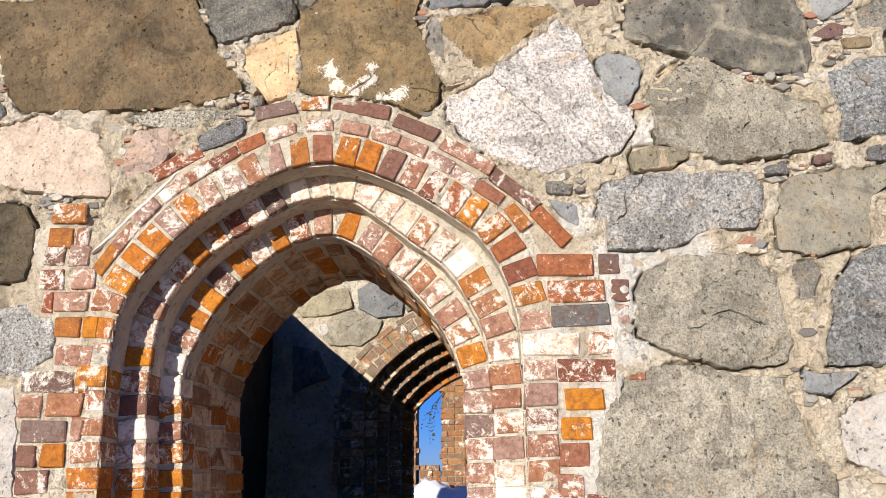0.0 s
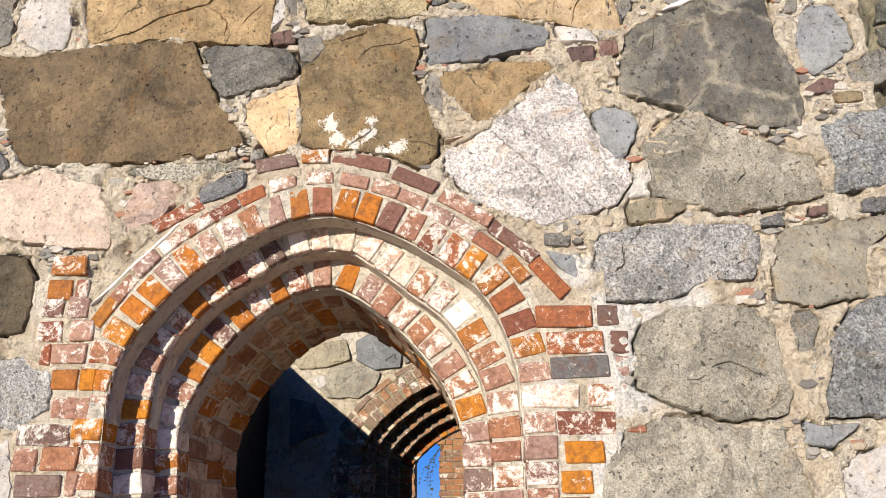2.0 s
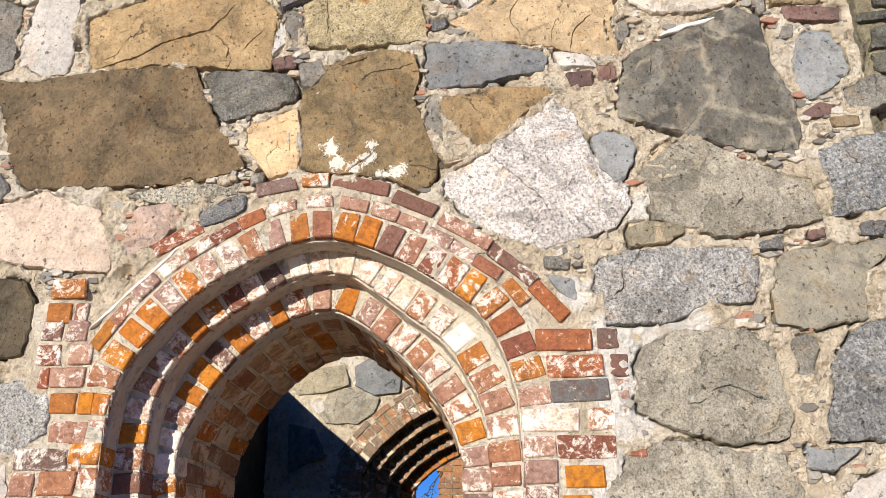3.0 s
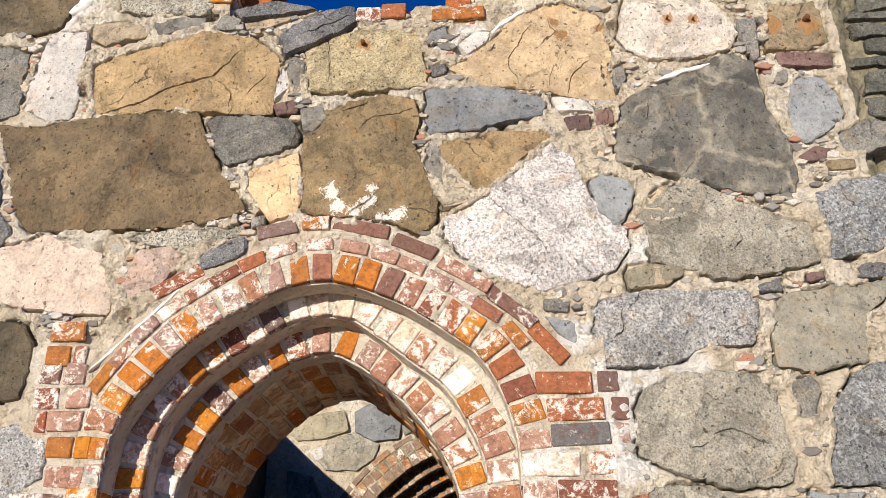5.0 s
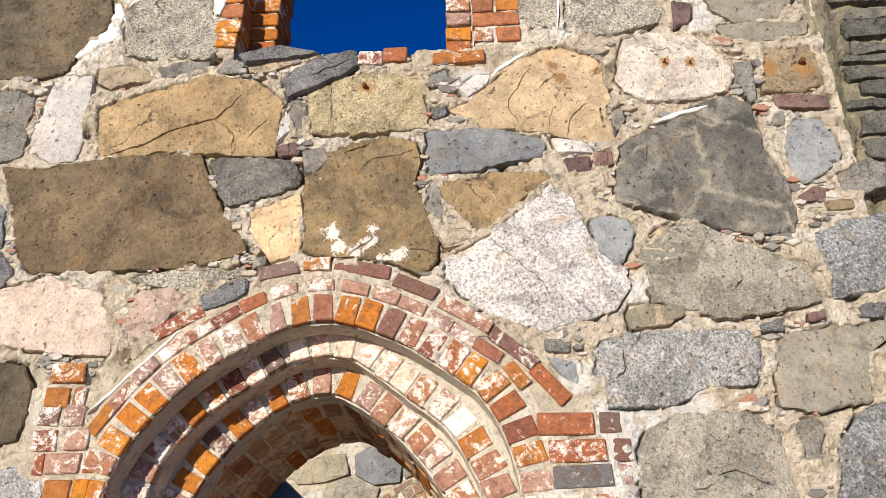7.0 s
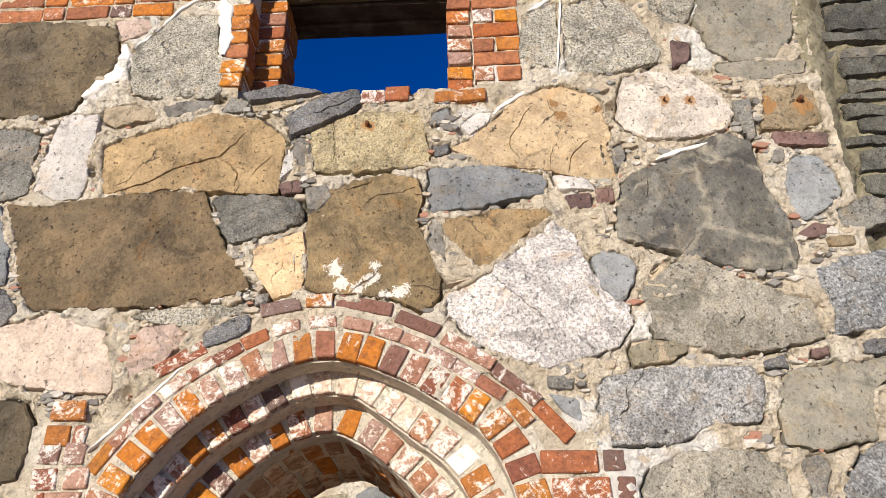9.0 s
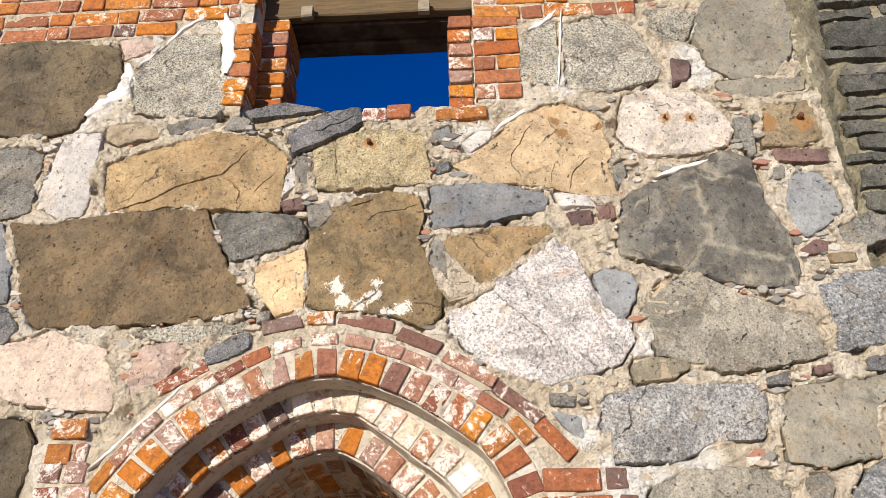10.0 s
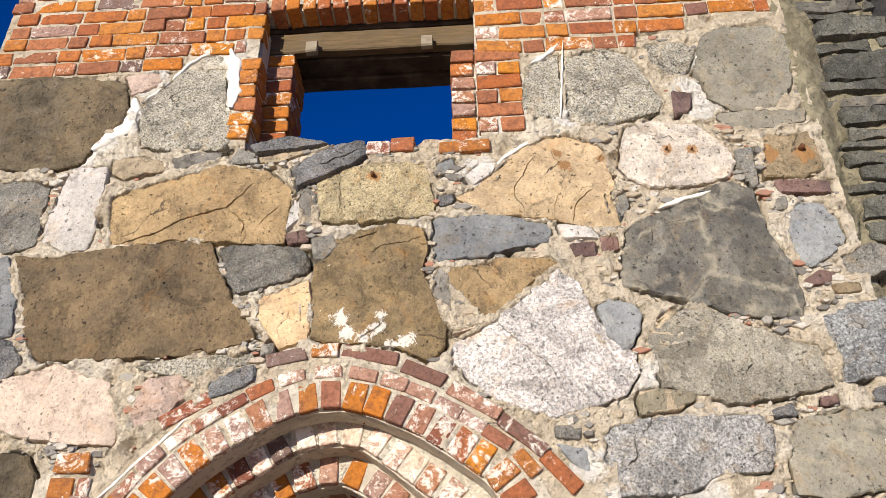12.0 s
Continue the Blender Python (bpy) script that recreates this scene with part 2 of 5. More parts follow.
def mortar(name, a, b_, white, grit_amount=0.35, hollow=0.9, lime=()):
    """Lumpy lime mortar: broad tones, trowelled lumps, hollows blackened for their shade, and coarse sand."""
    m, t, b, pos = nodes_of(name, 0.95)
    broad = nz(t, pos, 1.9, 4, 0.6, 0.5)
    mid = nz(t, pos, 9, 6, 0.65, 0.5)
    lump = nz(t, pos, 28, 5, 0.6, 0.3)
    fine = nz(t, pos, 85, 4, 0.7)
    grit = nz(t, pos, 190, 2, 0.6)
    col = mix(t, ramp(t, mid, [(0.36, grey(0)), (0.62, grey(1))]), b_, a)
    col = mix(t, ramp(t, broad, [(0.50, grey(0)), (0.62, grey(0.9))]), col, white)
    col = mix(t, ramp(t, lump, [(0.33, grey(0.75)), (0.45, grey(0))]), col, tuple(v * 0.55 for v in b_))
    col = mix(t, calc(t, "MULTIPLY", ramp(t, grit, [(0.6, grey(0)), (0.68, grey(1))]), grit_amount), col, (0.25, 0.2, 0.16))
    if lime:
        col = splash(t, pos, col, lime, (0.83, 0.78, 0.70), 1.5)
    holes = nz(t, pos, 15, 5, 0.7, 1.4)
    # the shade down in the hollows, painted as near black
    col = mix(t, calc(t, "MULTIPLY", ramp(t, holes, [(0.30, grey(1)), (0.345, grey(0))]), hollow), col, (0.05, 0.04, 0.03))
    t.links.new(col, b.inputs["Base Color"])
    bump(t, b, [(holes, 0.05, 1.0), (mid, 0.05, 1.0), (lump, 0.03, 1.0), (fine, 0.008, 0.8)])
    return m


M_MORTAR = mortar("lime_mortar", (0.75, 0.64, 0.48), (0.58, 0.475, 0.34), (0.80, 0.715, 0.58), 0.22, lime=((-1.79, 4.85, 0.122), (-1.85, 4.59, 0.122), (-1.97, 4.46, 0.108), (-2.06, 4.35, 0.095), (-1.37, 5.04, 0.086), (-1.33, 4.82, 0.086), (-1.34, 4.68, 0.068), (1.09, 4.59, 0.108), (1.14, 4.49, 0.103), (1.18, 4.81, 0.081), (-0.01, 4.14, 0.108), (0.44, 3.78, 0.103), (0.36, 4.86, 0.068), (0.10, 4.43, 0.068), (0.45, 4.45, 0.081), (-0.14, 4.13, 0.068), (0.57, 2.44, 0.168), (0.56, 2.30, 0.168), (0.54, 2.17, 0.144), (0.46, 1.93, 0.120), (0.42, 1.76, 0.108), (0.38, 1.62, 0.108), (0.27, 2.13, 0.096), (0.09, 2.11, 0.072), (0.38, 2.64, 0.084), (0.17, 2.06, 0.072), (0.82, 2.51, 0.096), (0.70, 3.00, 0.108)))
M_MORTAR_PALE = mortar("pale_pointing", (0.82, 0.74, 0.60), (0.74, 0.64, 0.50), (0.85, 0.79, 0.67), 0.2, 0.5)
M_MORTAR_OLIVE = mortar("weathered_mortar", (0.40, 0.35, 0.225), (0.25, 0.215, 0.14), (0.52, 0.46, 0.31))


def brickwork(name, palette, lime, island=False, patch=9.0, wash=(0.82, 0.75, 0.65)):
    """Hand-made brick: tone by piece, sooty and limy patches."""
    m, t, b, pos = nodes_of(name, 0.88)
    rnd = t.nodes.new("ShaderNodeNewGeometry").outputs["Random Per Island"] if island else t.nodes.new("ShaderNodeObjectInfo").outputs["Random"]
    n = len(palette)
    col = ramp(t, rnd, [(i / n, c) for i, c in enumerate(palette)], "CONSTANT")
    mid = nz(t, pos, 26, 5, 0.65, 0.4)
    fine = nz(t, pos, 120, 3, 0.7)
    col = mix(t, ramp(t, mid, [(0.38, grey(0.5)), (0.52, grey(0))]), col, (0.12, 0.05, 0.03))
    col = mix(t, 1.0, col, ramp(t, nz(t, pos, 55, 5, 0.7), [(0.3, grey(0.6)), (0.55, grey(1.0)), (0.7, grey(1.15))]), "MULTIPLY")
    col = mix(t, ramp(t, fine, [(0.55, grey(0)), (0.75, grey(0.35))]), col, (0.48, 0.20, 0.07))
    r2 = calc(t, "FRACT", calc(t, "MULTIPLY", rnd, 13.7))
    limy = nz(t, pos, patch, 7, 0.72, 0.8)
    edge = calc(t, "ADD", limy, calc(t, "MULTIPLY", calc(t, "SUBTRACT", r2, 0.5), 0.16))
    scrape = calc(t, "ADD", edge, calc(t, "MULTIPLY", calc(t, "SUBTRACT", nz(t, pos, 80, 4, 0.7), 0.5), 0.38))
    col = mix(t, ramp(t, scrape, [(0.60 - lime * 0.2, grey(0)), (0.72 - lime * 0.2, grey(0.85))]), col, wash)
    t.links.new(col, b.inputs["Base Color"])
    bump(t, b, [(mid, 0.008, 0.8), (fine, 0.003, 0.8), (limy, 0.006, 0.5)])
    return m


REDS = [(0.311, 0.101, 0.038), (0.260, 0.076, 0.035), (0.353, 0.130, 0.029), (0.210, 0.071, 0.042), (0.378, 0.143, 0.025), (0.277, 0.113, 0.067), (0.185, 0.063, 0.038), (0.319, 0.109, 0.046)]
M_BRICK = brickwork("red_brick", REDS, 0.36, patch=15.0)
M_BRICK_LIMY = brickwork("limewashed_brick", [(0.344, 0.156, 0.082), (0.312, 0.148, 0.094), (0.385, 0.221, 0.156), (0.344, 0.180, 0.123), (0.328, 0.205, 0.164)], 0.44, patch=17.0)
M_BRICK_WHITE = brickwork("whitened_brick", [(0.6, 0.42, 0.32), (0.56, 0.36, 0.27), (0.64, 0.5, 0.38)], 0.85, patch=16.0)
M_BRICK_ORANGE = brickwork("orange_brick", [(0.497, 0.184, 0.017), (0.405, 0.138, 0.017), (0.460, 0.152, 0.018)], 0.16, patch=15.0)
M_BRICK_DARK = brickwork("burnt_brick", [(0.16, 0.085, 0.065), (0.20, 0.10, 0.075), (0.14, 0.09, 0.075), (0.19, 0.13, 0.11)], 0.22)
M_BRICK_VEINED = brickwork("veined_grey_brick", [(0.10, 0.10, 0.105), (0.13, 0.125, 0.12)], 0.3, patch=22.0)
M_BRICK_UP = brickwork("upper_red_brick", [(0.408, 0.132, 0.030), (0.348, 0.102, 0.028), (0.442, 0.162, 0.030), (0.306, 0.093, 0.036), (0.459, 0.178, 0.034), (0.374, 0.140, 0.060), (0.281, 0.106, 0.051)], -0.12)
M_BRICK_VAULT = brickwork("dusty_vault_brick", [(0.36, 0.17, 0.07), (0.40, 0.23, 0.12), (0.44, 0.17, 0.04), (0.33, 0.19, 0.11), (0.42, 0.27, 0.16), (0.30, 0.13, 0.06)], 0.7, patch=8.0, wash=(0.66, 0.54, 0.39))
M_BRICK_INNER = brickwork("brown_brick", [(0.33, 0.19, 0.11), (0.27, 0.17, 0.11), (0.38, 0.20, 0.10), (0.25, 0.18, 0.13)], 0.22, patch=12.0)
M_BRICK_FAR = brickwork("far_brick", [(0.34, 0.15, 0.06), (0.28, 0.13, 0.06), (0.38, 0.19, 0.08), (0.24, 0.14, 0.08)], 0.05, island=True)


def timber(name, a, b_):
    m, t, b, pos = nodes_of(name, 0.85)
    sc = t.nodes.new("ShaderNodeVectorMath")
    sc.operation = "MULTIPLY"
    sc.inputs[1].default_value = (0.12, 1, 1)
    t.links.new(pos, sc.inputs[0])
    g = nz(t, sc.outputs[0], 60, 6, 0.7, 0.4)
    k = nz(t, pos, 6, 4, 0.6)
    col = mix(t, ramp(t, g, [(0.35, grey(0)), (0.65, grey(1))]), a, b_)
    col = mix(t, ramp(t, k, [(0.45, grey(0)), (0.7, grey(0.7))]), col, (0.12, 0.09, 0.06))
    t.links.new(col, b.inputs["Base Color"])
    bump(t, b, [(g, 0.006, 0.9)])
    return m


M_TIMBER = timber("weathered_timber", (0.155, 0.10, 0.048), (0.085, 0.06, 0.03))
M_TIMBER_PALE = timber("pale_batten", (0.30, 0.25, 0.18), (0.22, 0.18, 0.125))
# the timber again, blackened for the shadow under the window head
M_TIMBER_SHADE = timber("dark_timber", (0.05, 0.03, 0.017), (0.025, 0.017, 0.011))


def plain(name, a, b_, rough=0.9, scale=20, metal=0.0):
    m, t, b, pos = nodes_of(name, rough)
    n1, n2 = nz(t, pos, scale, 5, 0.65), nz(t, pos, scale * 6, 3, 0.6)
    t.links.new(mix(t, ramp(t, n1, [(0.35, grey(0)), (0.65, grey(1))]), a, b_), b.inputs["Base Color"])
    b.inputs["Metallic"].default_value = metal
    bump(t, b, [(n1, 0.01, 0.6), (n2, 0.003, 0.6)])
    return m


M_LIME = plain("white_lime", (0.82, 0.78, 0.71), (0.72, 0.66, 0.58), 0.9, 14)
M_IRON = plain("rusty_iron", (0.22, 0.09, 0.03), (0.10, 0.045, 0.025), 0.8, 60, 0.3)
M_SNOW = plain("snow", (0.85, 0.86, 0.88), (0.78, 0.79, 0.82), 0.7, 5)
# pale warm tone picked for the fill it throws up into the doorway
M_BOUNCE = plain("pale_gravel", (0.74, 0.60, 0.42), (0.62, 0.49, 0.33), 0.95, 1.5)
# dark tone that keeps bounced light out of the inner room
M_LIGHT_SINK = plain("damp_earth", (0.06, 0.05, 0.035), (0.035, 0.03, 0.02), 0.95, 3)
M_TWIG = plain("dark_twig", (0.06, 0.05, 0.03), (0.04, 0.05, 0.02), 0.9, 30)


# ---- mesh helpers ----
def empty(name, parent=None):
    ob = new(name)
    ob.empty_display_size = 0.1
    ob.parent = parent
    return ob


def mesh_object(name, data, parent=None, label="", kind="", category=""):
    ob = new(name, data)
    ob.parent = parent
    return tagged(ob, label, category, "", kind)


def from_lists(name, verts, faces, material, smooth=True):
    me = bpy.data.meshes.new(name)
    me.from_pydata([tuple(v) for v in verts], [], faces)
    me.materials.append(material)
    if smooth:
        me.polygons.foreach_set("use_smooth", [True] * len(me.polygons))
    me.update()
    return me


def part(name, bm, material, parent, label="", smooth=False):
    me = bpy.data.meshes.new(name)
    bm.to_mesh(me)
    bm.free()
    me.materials.append(material)
    if smooth:
        me.polygons.foreach_set("use_smooth", [True] * len(me.polygons))
    return mesh_object(name, me, parent, label)


def box_into(bm, lo, hi):
    vs = [bm.verts.new((x, y, z)) for x in (lo[0], hi[0]) for y in (lo[1], hi[1]) for z in (lo[2], hi[2])]
    for q in ((0, 1, 3, 2), (4, 6, 7, 5), (0, 4, 5, 1), (2, 3, 7, 6), (0, 2, 6, 4), (1, 5, 7, 3)):
        bm.faces.new([vs[i] for i in q])


def inside(x, z, poly):
    hit, j = False, len(poly) - 1
    for i in range(len(poly)):
        (xi, zi), (xj, zj) = poly[i], poly[j]
        if (zi > z) != (zj > z) and x < (xj - xi) * (z - zi) / (zj - zi) + xi:
            hit = not hit
        j = i
    return hit


def nse(x, y, z, s):
    return noise.noise(Vector((x * s, y * s, z * s)))


def sheet(name, x0, x1, z0, z1, step, y, amp, hole, material, parent=None, label="", kind="", m=None, level=None):
    """A rough mortar face in the plane of the wall, with openings cut where hole(x, z)."""
    nx, nz_ = round((x1 - x0) / step), round((z1 - z0) / step)
    verts, index, faces = [], {}, []

    def vert(i, k):
        if (i, k) not in index:
            x, z = x0 + (x1 - x0) * i / nx, z0 + (z1 - z0) * k / nz_
            d = amp * (1.0 * nse(x, 3.1, z, 2.6) + 0.9 * nse(x, 7.7, z, 9) + 0.8 * nse(x, 1.3, z, 22) + 0.5 * nse(x, 4.4, z, 45))
            d += 0.10 * max(0.0, nse(x, 9.2, z, 13) - 0.36)
            if level:
                lift, rough_ = level(x, z)
                d = d * rough_ + lift
            index[i, k] = len(verts)
            p = Vector((x, y + d, z))
            verts.append(m @ p if m else p)
        return index[i, k]

    for i in range(nx):
        for k in range(nz_):
            if not hole(x0 + (x1 - x0) * (i + 0.5) / nx, z0 + (z1 - z0) * (k + 0.5) / nz_):
                faces.append((vert(i, k), vert(i + 1, k), vert(i + 1, k + 1), vert(i, k + 1)))
    return mesh_object(name, from_lists(name, verts, faces, material), parent, label, kind)


STONES = []  # outlines on the front wall, kept clear by the rubble


SPLITS = []  # open cracks in the stones: half width and the line of each
PITS = []  # small holes in the stones: place and radius
RIM_POINTS = []  # the stones' real edges on the front wall: x, z and the outward direction, the stone


def split(half, *line):
    path = smooth_path(line, 0.007)
    for p in path:
        p.x += 0.010 * nse(p.x, 1, p.z, 17) + 0.005 * nse(p.x, 2, p.z, 50)
        p.z += 0.012 * nse(p.x, 3, p.z, 17) + 0.006 * nse(p.x, 4, p.z, 50)
    SPLITS.append((half, path))


def pit(x, z, r):
    PITS.append((x, z, r))


def stone_mesh(kind, proud, outline, seed, y=0.0, m=None, fine=0.016, on_front=False):
    """A cleft block: chipped outline, worn arris, a face broken into planes, cracks and pits cut into it."""
    pts = [Vector((x, 0, z)) for x, z in outline]
    if sum(a.x * b.z - b.x * a.z for a, b in zip(pts, pts[1:] + pts[:1])) < 0:
        pts.reverse()
    cut = []
    for i, a in enumerate(pts):
        b = pts[(i + 1) % len(pts)]
        k = min(0.12, 0.009 / max((b - a).length, 1e-4))
        cut += [a.lerp(b, k), a.lerp(b, 1 - k)]
    rim = []
    for i, a in enumerate(cut):
        b = cut[(i + 1) % len(cut)]
        n = max(1, round((b - a).length / fine))
        rim += [a.lerp(b, j / n) for j in range(n)]
    c = sum(rim, Vector()) / len(rim)
    size = sum((p - c).length for p in rim) / len(rim)
    for p in rim:
        w = min(0.012, size * 0.08)
        d = (p - c).normalized()
        p += d * (w * (0.8 * nse(p.x, seed, p.z, 12) + 0.8 * nse(p.x, seed + 5, p.z, 30) + 0.7 * nse(p.x, seed + 8, p.z, 70)) + min(0.006, size * 0.05))
    if on_front:
        for a, b in zip(rim, rim[1:] + rim[:1]):
            n = max(1, round((b - a).length / 0.005))
            out = Vector((b.z - a.z, 0, a.x - b.x)).normalized()
            RIM_POINTS.extend((a.lerp(b, k / n), out, seed) for k in range(n))
    r = random.Random(seed * 7 + 3)
    proud = 0.009 + proud * 0.26
    planes = []
    for k in range(3 + int(size * 14)):
        a, q = r.uniform(0, 6.283), size * r.uniform(0.2, 0.9)
        sl = r.uniform(0.02, 0.13)
        b = a + r.uniform(-0.9, 0.9)
        planes.append((c.x + q * math.cos(a), c.z + q * math.sin(a), sl * math.cos(b), sl * math.sin(b), r.uniform(-0.002, 0.006)))
    splits = [(h, l) for h, l in SPLITS if on_front and inside(l[len(l) // 2].x, l[len(l) // 2].z, outline)]
    pits = [p for p in PITS if on_front and inside(p[0], p[1], outline)]

    def face(x, z):
        e = min(h - (x - px) * sx - (z - pz) * sz for px, pz, sx, sz, h in planes)
        e = max(-0.013, min(0.008, e))
        return proud + e + 0.010 * nse(x, seed, z, 5.0) + 0.005 * nse(x, seed + 2, z, 15) + 0.0035 * nse(x, seed + 4, z, 38) + 0.002 * nse(x, seed + 6, z, 80)

    n = len(rim)
    inset = min(0.5, 0.007 / size)
    lip = [c + (p - c) * (1 - inset * (1 + 0.8 * nse(p.x, seed + 3, p.z, 25))) for p in rim]
    verts = [(p.x, -0.06, p.z) for p in rim]
    verts += [(p.x, min(face(p.x, p.z) - 0.003, max(0.002, face(p.x, p.z) * (0.55 + 0.5 * nse(p.x, seed + 9, p.z, 9)))), p.z) for p in rim]
    flat = [Vector((p.x, p.z)) for p in lip]
    high = [face(p.x, p.z) for p in lip]
    ring = [(p.x, p.z) for p in lip]
    far = [(c.x + (p.x - c.x) * (1 - inset * 2.6), c.z + (p.z - c.z) * (1 - inset * 2.6)) for p in lip]
    for h, line in splits:
        for i, p in enumerate(line):
            if not inside(p.x, p.z, far):
                continue
            a, b = line[max(0, i - 1)], line[min(len(line) - 1, i + 1)]
            side = Vector((-(b - a).z, (b - a).x)).normalized()
            wide = h * (1.0 + 0.6 * nse(p.x, seed, p.z, 60)) * min(1.0, 0.35 + 4 * min(i, len(line) - 1 - i) / len(line))
            for k, deep in ((0, 3.4 * wide), (wide, 0), (-wide, 0)):
                q = Vector((p.x, p.z)) + side * k
                flat.append(q)
                high.append(face(*q) - deep)
    for px, pz, pr in pits:
        flat.append(Vector((px, pz)))
        high.append(face(px, pz) - pr * 1.3)
        for k in range(7):
            q = Vector((px + pr * r.uniform(0.7, 1.4) * math.cos(k * 0.9), pz + pr * r.uniform(0.5, 0.9) * math.sin(k * 0.9)))
            flat.append(q)
            high.append(face(*q))
    step = fine * 1.15
    x0, x1 = min(p[0] for p in far), max(p[0] for p in far)
    z0, z1 = min(p[1] for p in far), max(p[1] for p in far)
    crowded = [p for h, l in splits for p in l] + [Vector((q[0], 0, q[1])) for q in pits]
    for i in range(int((x1 - x0) / step) + 1):
        for k in range(int((z1 - z0) / step) + 1):
            q = Vector((x0 + step * (i + r.uniform(0.1, 0.9)), z0 + step * (k + r.uniform(0.1, 0.9))))
            if inside(q.x, q.y, far) and all(abs(p.x - q.x) + abs(p.z - q.y) > 0.014 for p in crowded):
                flat.append(q)
                high.append(face(*q))
    got, _, tris, origin, _, _ = geometry.delaunay_2d_cdt(flat, [], [list(range(n))], 1, 1e-6)
    place = {}
    for k, q in enumerate(got):
        for o in origin[k]:
            place[o] = 2 * n + k
        h = high[origin[k][0]] if origin[k] else face(q.x, q.y)
        verts.append((q.x, h, q.y))
    faces = [(i, (i + 1) % n, n + (i + 1) % n, n + i) for i in range(n)]
    faces += [(n + i, n + (i + 1) % n, place[(i + 1) % n], place[i]) for i in range(n)]
    faces += [tuple(2 * n + i for i in t) for t in tris]
    shaped = [Vector((x, y - h, z)) for x, h, z in verts]
    me = from_lists("stone", [m @ v for v in shaped] if m else shaped, faces, ROCK[kind])
    me.set_sharp_from_angle(angle=radians(32))
    return me


STONE_OBJECTS = []


def stone(kind, proud, *outline):
    STONES.append(outline)
    ob = mesh_object("stone", stone_mesh(kind, proud, outline, len(STONES), on_front=True), None, ROCK_WORDS[kind])
    STONE_OBJECTS.append(ob)
    return ob


BRICKS = {}


def brick_mesh(w, d, h, material, variant):
    """A worn brick: w along x, d deep along y, h high along z, centred."""
    key = (round(w, 2), round(d, 2), round(h, 3), material.name, variant)
    if key not in BRICKS:
        bm = bmesh.new()
        bmesh.ops.create_cube(bm, size=1.0)
        r = random.Random(str(key))
        for v in bm.verts:
            v.co = Vector((v.co.x * w + r.uniform(-0.005, 0.005), v.co.y * d + r.uniform(-0.004, 0.004), v.co.z * h + r.uniform(-0.005, 0.005)))
        bmesh.ops.bevel(bm, geom=bm.edges[:] + bm.verts[:], offset=min(0.0045, h * 0.06), segments=1, affect="EDGES", profile=0.6)
        me = bpy.data.meshes.new("brick")
        bm.to_mesh(me)
        bm.free()
        me.materials.append(material)
        BRICKS[key] = me
    return BRICKS[key]


def brick(parent, m, w, d, h, material, rnd, label="", jitter=0.006):
    ob = mesh_object("brick", brick_mesh(w, d, h, material, rnd.randrange(4)), parent, label)
    ob.matrix_basis = m @ pose(rnd.uniform(-0.3, 0.3) * jitter, rnd.uniform(-1, 0.6) * jitter, rnd.uniform(-0.3, 0.3) * jitter, rnd.uniform(-2, 2), rnd.uniform(-1.5, 1.5), rnd.uniform(-2, 2))
    return ob


def face_brick(parent, x0, x1, z, y, h, depth, material, rnd, label=""):
    """A brick of a vertical face: from x0 to x1, centred on z, its face at y."""
    return brick(parent, pose((x0 + x1) / 2, y + depth / 2, z), x1 - x0, depth, h, material, rnd, label)


def smooth_path(keys, step=0.01):
    """A curve through the keys, resampled evenly."""
    p = [Vector((x, 0, z)) for x, z in keys]
    p = [p[0] * 2 - p[1]] + p + [p[-1] * 2 - p[-2]]
    out = []
    for i in range(1, len(p) - 2):
        a, b, c, d = p[i - 1:i + 3]
        n = max(2, int((c - b).length / step))
        for j in range(n):
            t = j / n
            out.append(0.5 * (2 * b + (c - a) * t + (2 * a - 5 * b + 4 * c - d) * t * t + (3 * b - a - 3 * c + d) * t ** 3))
    out.append(p[-2])
    return out


def frames_of(path):
    """Along a path that runs from the left foot to the right one: (length, point, tangent, outward)."""
    out, s = [], 0.0
    for i, p in enumerate(path):
        a, b = path[max(0, i - 6)], path[min(len(path) - 1, i + 6)]
        tan = (b - a).normalized()
        if i:
            s += (p - path[i - 1]).length
        out.append((s, p, tan, Vector((-tan.z, 0, tan.x))))
    return out


def at_length(fr, s):
    lo = min(range(len(fr)), key=lambda i: abs(fr[i][0] - s))
    return fr[lo]


def ring_bed(name, fr, off0, off1, y0, y1, material, parent):
    """The mortar bed of an arch ring: a solid band swept along the arch."""
    verts, faces = [], []
    sec = [(off0, y0), (off1, y0), (off1, y1), (off0, y1)]
    use = fr[::3] + [fr[-1]]
    for s, p, tan, out in use:
        for o, y in sec:
            k = 0.004 * nse(p.x + o, y, p.z, 15)
            q = p + out * (o + k)
            verts.append((q.x, y + 0.004 * nse(p.x, y + o, p.z, 19), q.z))
    for i in range(len(use) - 1):
        for k in range(4):
            a, b = i * 4 + k, i * 4 + (k + 1) % 4
            faces.append((a, b, b + 4, a + 4))
    return mesh_object(name, from_lists(name, verts, faces, material, False), parent)


